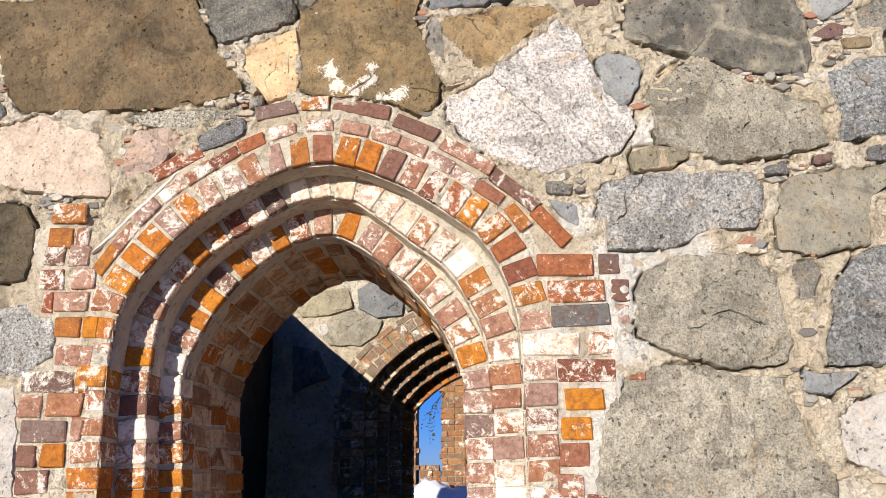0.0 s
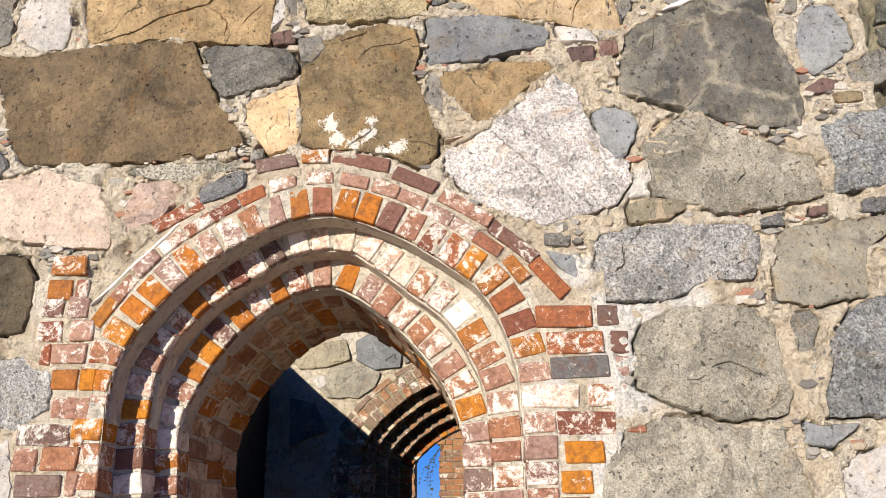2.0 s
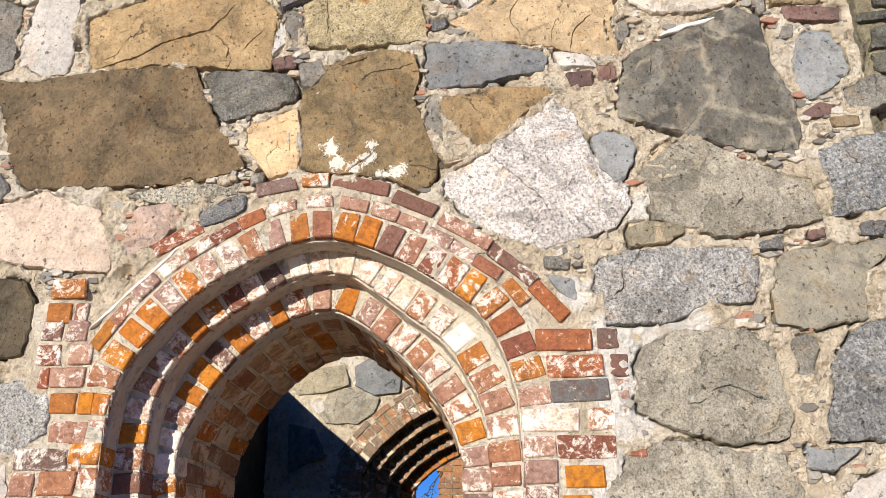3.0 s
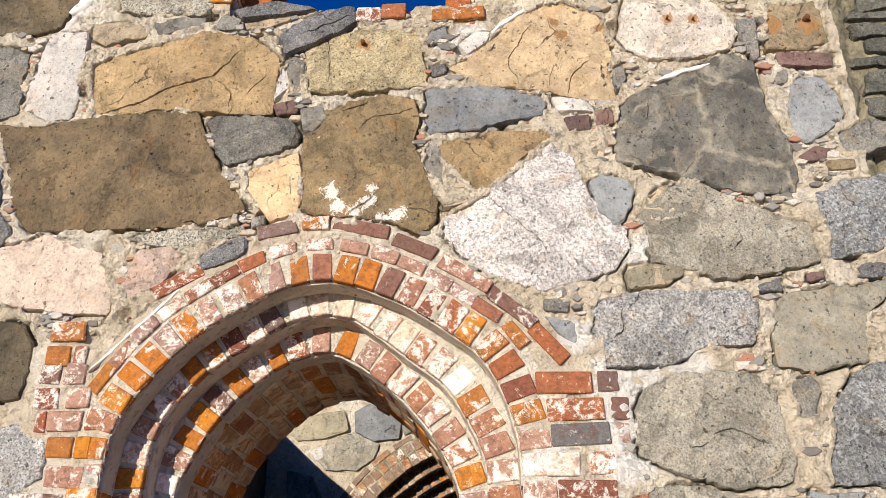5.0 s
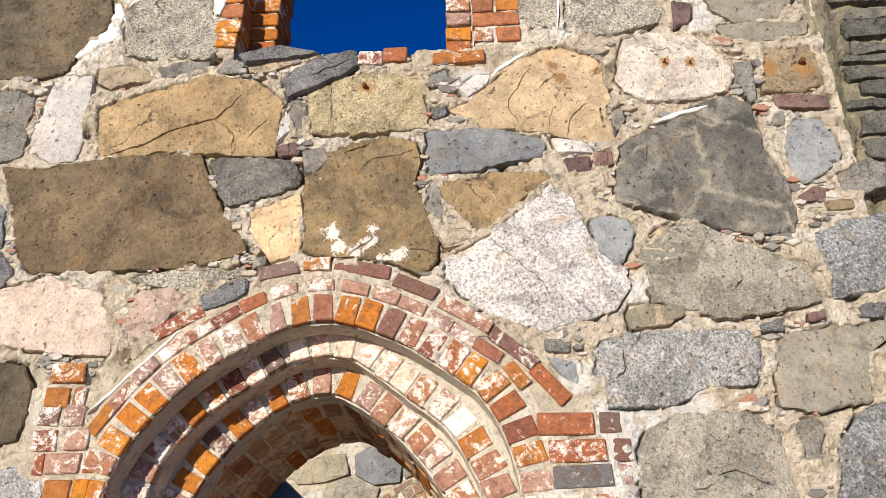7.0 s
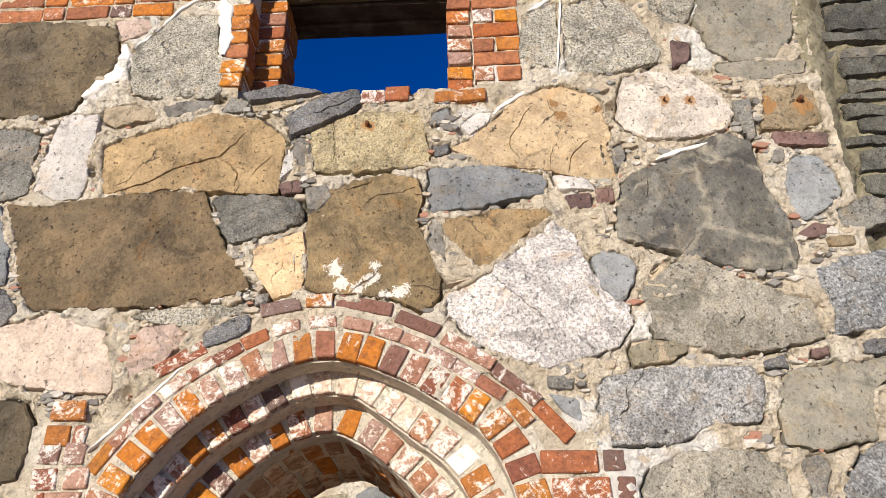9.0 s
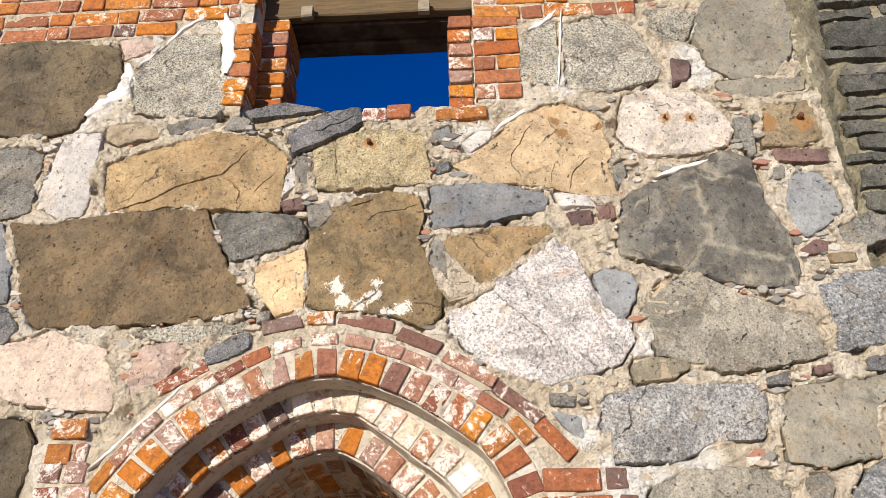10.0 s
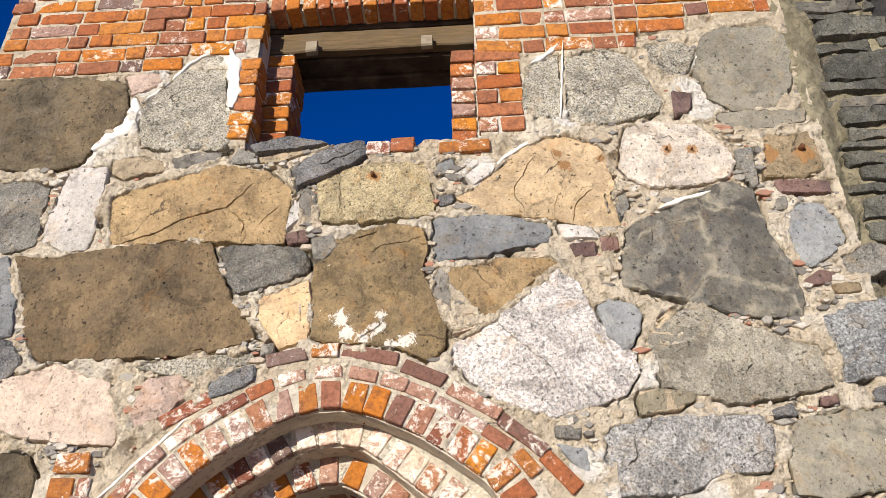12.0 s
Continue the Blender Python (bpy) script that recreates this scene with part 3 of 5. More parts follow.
def ring_bricks(parent, fr, s0, s1, pitch, off, radial, y, depth, high, choose, rnd):
    """Bricks set along the arch from length s0 to s1; off: distance of their inner edge from the arch line."""
    n = max(1, round((s1 - s0) / pitch))
    for i in range(n):
        s = s0 + (s1 - s0) * (i + 0.5) / n
        _, p, tan, out = at_length(fr, s)
        m = Matrix.Identity(4)
        m.col[0][:3], m.col[1][:3], m.col[2][:3] = out, (0, 1, 0), out.cross(Vector((0, 1, 0)))
        c = p + out * (off + radial / 2)
        m.translation = (c.x, y + depth / 2, c.z)
        brick(parent, m, radial, depth, (s1 - s0) / n - (pitch - high) + rnd.uniform(-0.004, 0.004), choose(p, i), rnd)


# ---- ground ----
# ground out of view, serving as a warm reflector under the wall
bm = bmesh.new()
bmesh.ops.create_grid(bm, x_segments=2, y_segments=2, size=900)
ground = part("ground", bm, M_BOUNCE, None)
tagged(ground, "unseen ground round the ruin, pale and warm to bounce light", "ground", "", "structure")

# ---- door line: three orders, each a curve from the left foot over the point to the right foot ----
ORDER_1 = smooth_path([(-1.505, 0), (-1.505, 0.8), (-1.503, 1.58), (-1.508, 2.0), (-1.497, 2.231), (-1.451, 2.363), (-1.352, 2.51), (-1.222, 2.654), (-1.036, 2.784), (-0.849, 2.881), (-0.687, 2.912), (-0.542, 2.892), (-0.413, 2.842), (-0.268, 2.766), (-0.075, 2.629), (-0.002, 2.56), (0.077, 2.426), (0.118, 2.285), (0.138, 2.15), (0.152, 1.557), (0.155, 0.8), (0.155, 0)])
ORDER_2 = smooth_path([(-1.376, 0.000), (-1.376, 0.800), (-1.376, 1.579), (-1.405, 1.971), (-1.400, 2.081), (-1.393, 2.192), (-1.361, 2.322), (-1.302, 2.436), (-1.190, 2.554), (-1.078, 2.643), (-0.958, 2.712), (-0.845, 2.782), (-0.679, 2.814), (-0.563, 2.793), (-0.490, 2.748), (-0.330, 2.622), (-0.162, 2.485), (-0.057, 2.322), (-0.001, 2.179), (0.016, 1.995), (0.023, 1.557), (0.023, 0.800), (0.023, 0.000)])
ORDER_3 = smooth_path([(-1.278, 0.000), (-1.278, 0.800), (-1.278, 1.577), (-1.306, 1.930), (-1.310, 2.067), (-1.283, 2.172), (-1.226, 2.286), (-1.156, 2.396), (-1.061, 2.502), (-0.951, 2.594), (-0.814, 2.665), (-0.669, 2.685), (-0.559, 2.633), (-0.495, 2.590), (-0.343, 2.459), (-0.219, 2.306), (-0.147, 2.177), (-0.107, 2.060), (-0.097, 1.918), (-0.091, 1.572), (-0.091, 0.800), (-0.091, 0.000)])
DOOR_HOLE = [(p.x, p.z) for p in ORDER_1[::6]] + [(0.155, -1), (-1.505, -1)]
FR1, FR2, FR3 = frames_of(ORDER_1), frames_of(ORDER_2), frames_of(ORDER_3)
RECESS = 0.146
WIN = (-1.19, -0.01, 4.345, 5.40)


def front_hole(x, z):
    if WIN[0] - 0.02 < x < WIN[1] + 0.02 and WIN[2] < z < WIN[3] + 0.03:
        return True
    return inside(x - 0.05, z - 0.03, DOOR_HOLE) and inside(x + 0.05, z - 0.03, DOOR_HOLE) or inside(x, z, DOOR_HOLE)


# ---- front wall: its stones first, then the mortar that is trowelled round them ----
split(0.005, (-1.811, 3.789), (-1.718, 3.807), (-1.600, 3.850), (-1.469, 3.904), (-1.349, 3.944), (-1.256, 3.984), (-1.193, 4.049), (-1.144, 4.116))
split(0.0035, (-1.239, 3.959), (-1.160, 3.887), (-1.165, 3.812))
split(0.003, (-1.089, 3.874), (-1.038, 3.921), (-0.997, 3.980))
split(0.002, (-0.706, 4.180), (-0.690, 4.038), (-0.692, 3.919))
split(0.003, (0.270, 4.202), (0.207, 4.092), (0.160, 3.991), (0.207, 3.871))
split(0.003, (0.542, 3.997), (0.452, 3.907), (0.430, 3.816))
split(0.002, (0.371, 3.962), (0.340, 3.854))
split(0.003, (-0.630, 3.760), (-0.540, 3.781), (-0.462, 3.824))
split(0.003, (-0.524, 3.666), (-0.473, 3.718), (-0.370, 3.720), (-0.279, 3.755))
split(0.004, (-0.573, 3.218), (-0.513, 3.265), (-0.469, 3.305))
split(0.0025, (0.027, 3.305), (0.103, 3.218), (0.196, 3.121), (0.254, 3.066), (0.319, 2.947))
split(0.004, (0.877, 2.223), (0.901, 2.244), (0.945, 2.248), (1.006, 2.227), (1.057, 2.202))
split(0.003, (0.782, 2.187), (0.819, 2.187), (0.852, 2.197))
split(0.005, (0.583, 2.752), (0.573, 2.667), (0.536, 2.624))
split(0.004, (1.071, 3.011), (1.104, 3.046), (1.092, 3.081))
split(0.003, (0.709, 3.226), (0.775, 3.286), (0.829, 3.345))
split(0.003, (0.793, 3.765), (0.780, 3.659))
split(0.004, (-0.822, 4.194), (-0.710, 4.242), (-0.598, 4.313))
split(0.003, (-1.861, 3.169), (-1.827, 3.114))
split(0.004, (-1.306, 3.202), (-1.182, 3.225), (-1.057, 3.242))
split(0.003, (1.617, 2.750), (1.559, 2.679), (1.527, 2.561))
pit(-1.538, 3.623, 0.008)
pit(-1.494, 3.559, 0.010)
pit(-1.457, 3.497, 0.009)
pit(-1.568, 3.593, 0.007)
pit(-1.520, 3.590, 0.007)
pit(-1.990, 3.491, 0.007)
pit(-1.888, 3.397, 0.008)
pit(-1.938, 3.385, 0.006)
pit(-2.087, 3.450, 0.006)
pit(-1.953, 3.285, 0.006)
pit(-1.625, 3.271, 0.006)
pit(-1.425, 3.383, 0.006)
pit(-1.780, 3.511, 0.006)
stone("brown", 0.05, (-2.26, 3.75), (-2.02, 3.74), (-1.73, 3.76), (-1.47, 3.79), (-1.31, 3.78), (-1.21, 3.54), (-1.06, 3.31), (-1.04, 3.25), (-1.32, 3.18), (-2.01, 3.18), (-2.08, 3.28), (-2.17, 3.52))
stone("white", 0.03, (-2.16, 3.83), (-2.13, 4.08), (-2.09, 4.26), (-1.91, 4.27), (-1.90, 4.14), (-1.90, 3.90), (-1.92, 3.78), (-2.03, 3.77))
stone("grey", 0.03, (-2.58, 4.22), (-2.46, 4.21), (-2.31, 4.21), (-2.20, 4.16), (-2.18, 3.91), (-2.19, 3.81), (-2.34, 3.77), (-2.45, 3.78))
stone("ochre", 0.04, (-1.85, 3.96), (-1.86, 4.08), (-1.57, 4.18), (-1.32, 4.25), (-1.08, 4.20), (-0.95, 4.08), (-0.94, 4.03), (-0.96, 3.76), (-1.17, 3.77), (-1.51, 3.80), (-1.81, 3.78))
stone("umber", 0.05, (-2.86, 4.94), (-2.33, 4.93), (-2.00, 4.88), (-1.93, 4.85), (-1.89, 4.69), (-1.90, 4.59), (-2.00, 4.49), (-2.06, 4.31), (-2.18, 4.28), (-2.66, 4.31))
stone("fleck", 0.03, (-1.80, 4.63), (-1.76, 4.75), (-1.61, 4.97), (-1.46, 5.05), (-1.39, 5.03), (-1.36, 4.68), (-1.32, 4.60), (-1.30, 4.40), (-1.35, 4.35), (-1.67, 4.38), (-1.77, 4.41))
stone("pink", 0.02, (-1.94, 4.91), (-1.76, 4.93), (-1.72, 4.85), (-1.88, 4.77))
stone("dark", 0.12, (-1.17, 4.35), (-1.00, 4.39), (-0.83, 4.37), (-0.76, 4.35), (-0.94, 4.32), (-1.13, 4.30))
stone("dark", 0.1, (-0.94, 4.20), (-0.82, 4.29), (-0.71, 4.34), (-0.59, 4.36), (-0.58, 4.27), (-0.65, 4.20), (-0.81, 4.12), (-0.91, 4.07))
stone("bolt", 0.04, (-0.81, 3.99), (-0.81, 4.12), (-0.71, 4.20), (-0.45, 4.21), (-0.27, 4.21), (-0.24, 3.99), (-0.23, 3.90), (-0.44, 3.87), (-0.58, 3.86), (-0.78, 3.87))
stone("tan", 0.03, (-1.13, 4.30), (-0.92, 4.35), (-0.89, 4.30), (-1.00, 4.26), (-1.12, 4.26))
stone("gold", 0.05, (-0.12, 3.98), (0.03, 4.09), (0.11, 4.18), (0.32, 4.33), (0.44, 4.34), (0.60, 4.25), (0.64, 4.02), (0.64, 3.77), (0.51, 3.78), (0.34, 3.83), (0.05, 3.87))
stone("slate", 0.03, (-0.22, 3.87), (0.04, 3.86), (0.31, 3.82), (0.32, 3.77), (0.29, 3.70), (0.06, 3.65), (-0.23, 3.63))
stone("splashed", 0.06, (-0.79, 3.62), (-0.71, 3.75), (-0.57, 3.81), (-0.41, 3.84), (-0.28, 3.80), (-0.26, 3.68), (-0.29, 3.57), (-0.21, 3.36), (-0.18, 3.26), (-0.19, 3.18), (-0.26, 3.12), (-0.42, 3.20), (-0.73, 3.23), (-0.78, 3.26), (-0.79, 3.40))
stone("grey", 0.03, (-1.24, 3.73), (-1.20, 3.76), (-0.87, 3.73), (-0.82, 3.65), (-0.83, 3.59), (-1.14, 3.49), (-1.20, 3.58))
stone("peach", 0.03, (-1.03, 3.45), (-0.81, 3.54), (-0.79, 3.41), (-0.80, 3.24), (-0.93, 3.21), (-0.97, 3.27), (-1.03, 3.37))
stone("ochre", 0.04, (-0.17, 3.59), (-0.02, 3.58), (0.11, 3.62), (0.30, 3.63), (0.34, 3.58), (0.21, 3.48), (0.05, 3.32), (-0.01, 3.31), (-0.16, 3.49))
stone("granite", 0.05, (-0.15, 3.19), (0.02, 3.29), (0.21, 3.45), (0.34, 3.56), (0.43, 3.46), (0.46, 3.35), (0.49, 3.26), (0.62, 3.12), (0.63, 3.04), (0.57, 2.94), (0.45, 2.89), (0.26, 2.84), (0.12, 2.89), (-0.02, 2.96), (-0.16, 3.11))
stone("slate", 0.02, (0.49, 3.35), (0.57, 3.39), (0.67, 3.34), (0.68, 3.29), (0.62, 3.15), (0.58, 3.13), (0.52, 3.21))
stone("greydark", 0.06, (0.62, 3.45), (0.65, 3.74), (0.76, 3.81), (0.92, 3.87), (1.13, 3.99), (1.19, 4.01), (1.29, 3.94), (1.31, 3.72), (1.39, 3.50), (1.39, 3.36), (1.36, 3.26), (1.19, 3.27), (1.05, 3.30), (0.82, 3.38))
stone("oval", 0.05, (0.69, 4.13), (0.74, 4.36), (0.87, 4.40), (1.09, 4.37), (1.23, 4.24), (1.24, 4.11), (1.19, 4.03), (1.00, 3.99), (0.81, 3.99), (0.71, 4.05))
stone("fleck", 0.03, (0.23, 4.51), (0.27, 4.83), (0.44, 4.89), (0.44, 4.68), (0.42, 4.46))
stone("fleck", 0.03, (0.45, 4.44), (0.48, 4.88), (0.64, 4.93), (0.82, 4.89), (0.89, 4.73), (0.95, 4.54), (0.92, 4.47), (0.73, 4.42), (0.53, 4.40))
stone("fleck", 0.02, (0.92, 4.94), (1.10, 4.96), (1.18, 4.90), (1.11, 4.74), (0.98, 4.73), (0.92, 4.83))
stone("slab", 0.04, (1.15, 4.73), (1.23, 4.99), (1.36, 5.05), (1.60, 5.05), (1.66, 4.96), (1.67, 4.83), (1.62, 4.59), (1.50, 4.46), (1.30, 4.45), (1.21, 4.54))
stone("plum", 0.03, (1.01, 4.60), (1.11, 4.57), (1.08, 4.46), (1.00, 4.43))
stone("slab", 0.03, (1.19, 4.44), (1.41, 4.44), (1.65, 4.43), (1.63, 4.35), (1.39, 4.31), (1.26, 4.35))
stone("rust", 0.04, (1.41, 4.28), (1.63, 4.28), (1.64, 4.21), (1.64, 4.05), (1.54, 4.01), (1.37, 4.03))
stone("plum", 0.04, (1.41, 4.00), (1.66, 3.98), (1.65, 3.91), (1.41, 3.92))
stone("slate", 0.04, (1.44, 3.80), (1.48, 3.86), (1.60, 3.84), (1.64, 3.71), (1.64, 3.62), (1.47, 3.51), (1.42, 3.54), (1.41, 3.69))
stone("grey", 0.03, (1.59, 3.56), (1.75, 3.62), (1.88, 3.58), (1.86, 3.49), (1.68, 3.45), (1.60, 3.47))
stone("fieldstone", 0.05, (0.70, 3.20), (0.86, 3.31), (0.96, 3.32), (1.13, 3.22), (1.35, 3.14), (1.40, 3.14), (1.41, 2.94), (1.23, 2.90), (1.06, 2.88), (0.97, 2.88), (0.85, 2.93), (0.73, 2.96), (0.71, 3.06))
stone("bluedark", 0.04, (1.44, 3.25), (1.56, 3.31), (1.79, 3.35), (1.68, 2.98), (1.47, 2.96), (1.47, 3.09))
stone("moss", 0.03, (0.61, 2.92), (0.71, 2.95), (0.85, 2.93), (0.84, 2.89), (0.72, 2.85), (0.62, 2.84))
stone("blue", 0.04, (0.42, 2.60), (0.47, 2.79), (0.59, 2.82), (1.08, 2.82), (1.13, 2.76), (1.11, 2.64), (1.08, 2.59), (0.86, 2.58), (0.77, 2.51), (0.43, 2.51))
stone("slab", 0.04, (1.18, 2.66), (1.24, 2.80), (1.70, 2.85), (1.69, 2.81), (1.55, 2.70), (1.52, 2.51), (1.32, 2.48), (1.17, 2.50))
stone("fieldstone", 0.05, (0.60, 2.34), (0.65, 2.43), (0.77, 2.48), (1.05, 2.46), (1.13, 2.40), (1.16, 2.22), (1.17, 2.13), (1.14, 2.05), (0.94, 2.03), (0.80, 2.06), (0.71, 2.10), (0.59, 2.16))
stone("grey", 0.02, (1.21, 2.43), (1.29, 2.45), (1.32, 2.40), (1.27, 2.29), (1.21, 2.28))
stone("bluedark", 0.04, (1.33, 2.22), (1.37, 2.35), (1.49, 2.48), (1.65, 2.53), (1.58, 2.05), (1.30, 2.04), (1.30, 2.13))
stone("fieldstone", 0.06, (0.41, 1.64), (0.45, 1.84), (0.52, 2.00), (0.73, 2.04), (0.94, 2.00), (1.12, 1.99), (1.20, 1.75), (1.28, 1.61), (1.28, 1.51), (1.24, 1.40), (0.42, 1.40), (0.38, 1.52))
stone("white", 0.03, (1.30, 1.85), (1.57, 1.96), (1.51, 1.59), (1.32, 1.70))
stone("slate", 0.03, (1.21, 2.02), (1.26, 2.00), (1.41, 2.01), (1.38, 1.98), (1.29, 1.92), (1.19, 1.94))
stone("cream", 0.04, (-2.18, 3.09), (-1.92, 3.16), (-1.81, 3.12), (-1.66, 3.07), (-1.60, 2.92), (-1.58, 2.79), (-1.75, 2.79), (-1.95, 2.82), (-2.15, 2.86))
stone("pink", 0.03, (-1.53, 2.90), (-1.49, 3.07), (-1.34, 3.08), (-1.26, 3.05), (-1.37, 2.92), (-1.51, 2.83))
stone("umber", 0.04, (-2.18, 2.76), (-1.94, 2.75), (-1.88, 2.65), (-1.88, 2.48), (-1.89, 2.42), (-2.13, 2.41))
stone("blue", 0.03, (-2.11, 2.27), (-1.84, 2.33), (-1.75, 2.24), (-1.74, 2.11), (-1.85, 2.03), (-2.08, 2.03))
stone("white", 0.03, (-2.12, 2.02), (-1.89, 2.01), (-1.85, 1.82), (-1.83, 1.55), (-2.05, 1.55))
stone("fleck", 0.02, (-1.59, 3.14), (-1.27, 3.17), (-1.05, 3.19), (-1.03, 3.15), (-1.27, 3.08), (-1.44, 3.10))
stone("dark", 0.04, (-1.22, 3.05), (-1.09, 3.11), (-1.02, 3.12), (-1.01, 3.05), (-1.13, 2.99), (-1.20, 2.97))
stone("grey", 0.02, (0.26, 2.80), (0.38, 2.80), (0.36, 2.74), (0.26, 2.75))
stone("slate", 0.02, (0.26, 2.73), (0.38, 2.70), (0.39, 2.60), (0.31, 2.65))
stone("dark", 0.03, (1.14, 2.84), (1.23, 2.87), (1.24, 2.81), (1.15, 2.81))
stone("plum", 0.02, (1.35, 2.89), (1.42, 2.90), (1.42, 2.86), (1.35, 2.85))
stone("dark", 0.03, (1.55, 2.91), (1.62, 2.93), (1.71, 2.91), (1.70, 2.86), (1.55, 2.86))
stone("chip", 0.04, (-0.82, 3.77), (-0.72, 3.79), (-0.69, 3.73), (-0.75, 3.64), (-0.80, 3.66))
stone("plum", 0.03, (-0.95, 3.81), (-0.85, 3.83), (-0.83, 3.76), (-0.93, 3.75))
stone("chip", 0.03, (-0.81, 4.03), (-0.86, 4.08), (-0.91, 4.05), (-0.88, 3.91), (-0.82, 3.89))
stone("white", 0.03, (-0.88, 3.89), (-0.95, 3.83), (-0.92, 4.03), (-0.86, 4.01))
stone("slate", 0.04, (-0.23, 4.20), (-0.14, 4.22), (-0.12, 4.16), (-0.18, 4.12), (-0.22, 4.14))
stone("white", 0.03, (-0.08, 4.11), (0.00, 4.17), (0.10, 4.19), (0.06, 4.12), (-0.04, 4.04))
stone("chip", 0.03, (-0.16, 3.56), (-0.21, 3.59), (-0.24, 3.53), (-0.23, 3.44), (-0.16, 3.36), (-0.15, 3.41))
stone("cream", 0.03, (-0.15, 3.24), (0.02, 3.31), (0.02, 3.28), (-0.13, 3.24))
stone("dark", 0.03, (-0.21, 3.99), (-0.14, 4.01), (-0.13, 3.95), (-0.20, 3.93))
stone("plum", 0.03, (0.40, 3.68), (0.52, 3.69), (0.52, 3.61), (0.41, 3.61))
stone("plum", 0.03, (0.54, 3.71), (0.62, 3.72), (0.63, 3.64), (0.55, 3.63))
stone("white", 0.03, (0.35, 3.80), (0.51, 3.77), (0.54, 3.71), (0.38, 3.71))
stone("grey", 0.03, (0.63, 3.95), (0.70, 3.97), (0.70, 3.88), (0.65, 3.80))
stone("grey", 0.04, (1.25, 4.19), (1.34, 4.21), (1.33, 3.99), (1.30, 3.97), (1.25, 4.10))
stone("chip", 0.04, (1.38, 3.90), (1.44, 3.90), (1.43, 3.83), (1.37, 3.83))
stone("plum", 0.03, (1.41, 3.44), (1.50, 3.49), (1.56, 3.47), (1.54, 3.43), (1.44, 3.41))
stone("rust", 0.04, (1.52, 3.41), (1.65, 3.42), (1.65, 3.37), (1.53, 3.36))
stone("tan", 0.02, (0.62, 2.94), (0.74, 2.95), (0.83, 2.92), (0.79, 2.86), (0.63, 2.84))
stone("chip", 0.03, (-1.00, 3.22), (-0.94, 3.23), (-0.95, 3.18), (-1.00, 3.16))
stone("tan", 0.02, (0.80, 3.18), (0.71, 3.21), (0.75, 3.30), (0.83, 3.32))
stone("slate", 0.03, (-2.44, 3.73), (-2.29, 3.74), (-2.19, 3.47), (-2.16, 3.32), (-2.31, 3.30))
stone("dark", 0.03, (-2.31, 3.28), (-2.15, 3.29), (-2.08, 3.18), (-2.13, 3.11), (-2.25, 3.10))
stone("tan", 0.02, (-1.89, 4.31), (-1.78, 4.33), (-1.62, 4.29), (-1.62, 4.23), (-1.81, 4.19), (-1.88, 4.23))
stone("chip", 0.02, (-1.59, 4.31), (-1.48, 4.33), (-1.33, 4.34), (-1.35, 4.28), (-1.55, 4.23))
stone("grey", 0.03, (-1.24, 4.35), (-1.15, 4.32), (-1.17, 4.26), (-1.29, 4.26))
RIM_TREE = kdtree.KDTree(len(RIM_POINTS))
for k, (p, out, _) in enumerate(RIM_POINTS):
    RIM_TREE.insert(p, k)
RIM_TREE.balance()
BOUNDS = [(min(p[0] for p in o), max(p[0] for p in o), min(p[1] for p in o), max(p[1] for p in o)) for o in STONES]
CREVICES = ((-1.036, 3.260, 0.035), (-1.037, 3.193, 0.05), (-0.293, 3.582, 0.03), (-0.208, 3.466, 0.03), (-0.914, 4.048, 0.025), (-0.825, 3.727, 0.03), (1.352, 4.181, 0.025), (1.348, 3.906, 0.03), (-2.195, 4.173, 0.03), (-1.879, 3.912, 0.02), (1.298, 1.921, 0.03), (-1.255, 3.830, 0.02), (-1.055, 3.286, 0.03), (0.338, 2.828, 0.02), (0.481, 2.900, 0.02), (1.254, 4.315, 0.02))


def bricky(x, z):
    """Whether brickwork covers this place of the wall."""
    return z > 4.93 and x < 0.88 or z > 5.05 and x < 1.16 or z > 5.15 or (-1.36 < x < 0.27 and z > 4.38) or (-1.95 < x < 0.5 and inside(-0.675 + (x + 0.675) / 1.27, 2.0 + (z - 2.0) / 1.3 if z > 2 else z, DOOR_HOLE)) or (z < 2.65 and (-1.95 < x < -1.5 or 0.1 < x < 0.5))


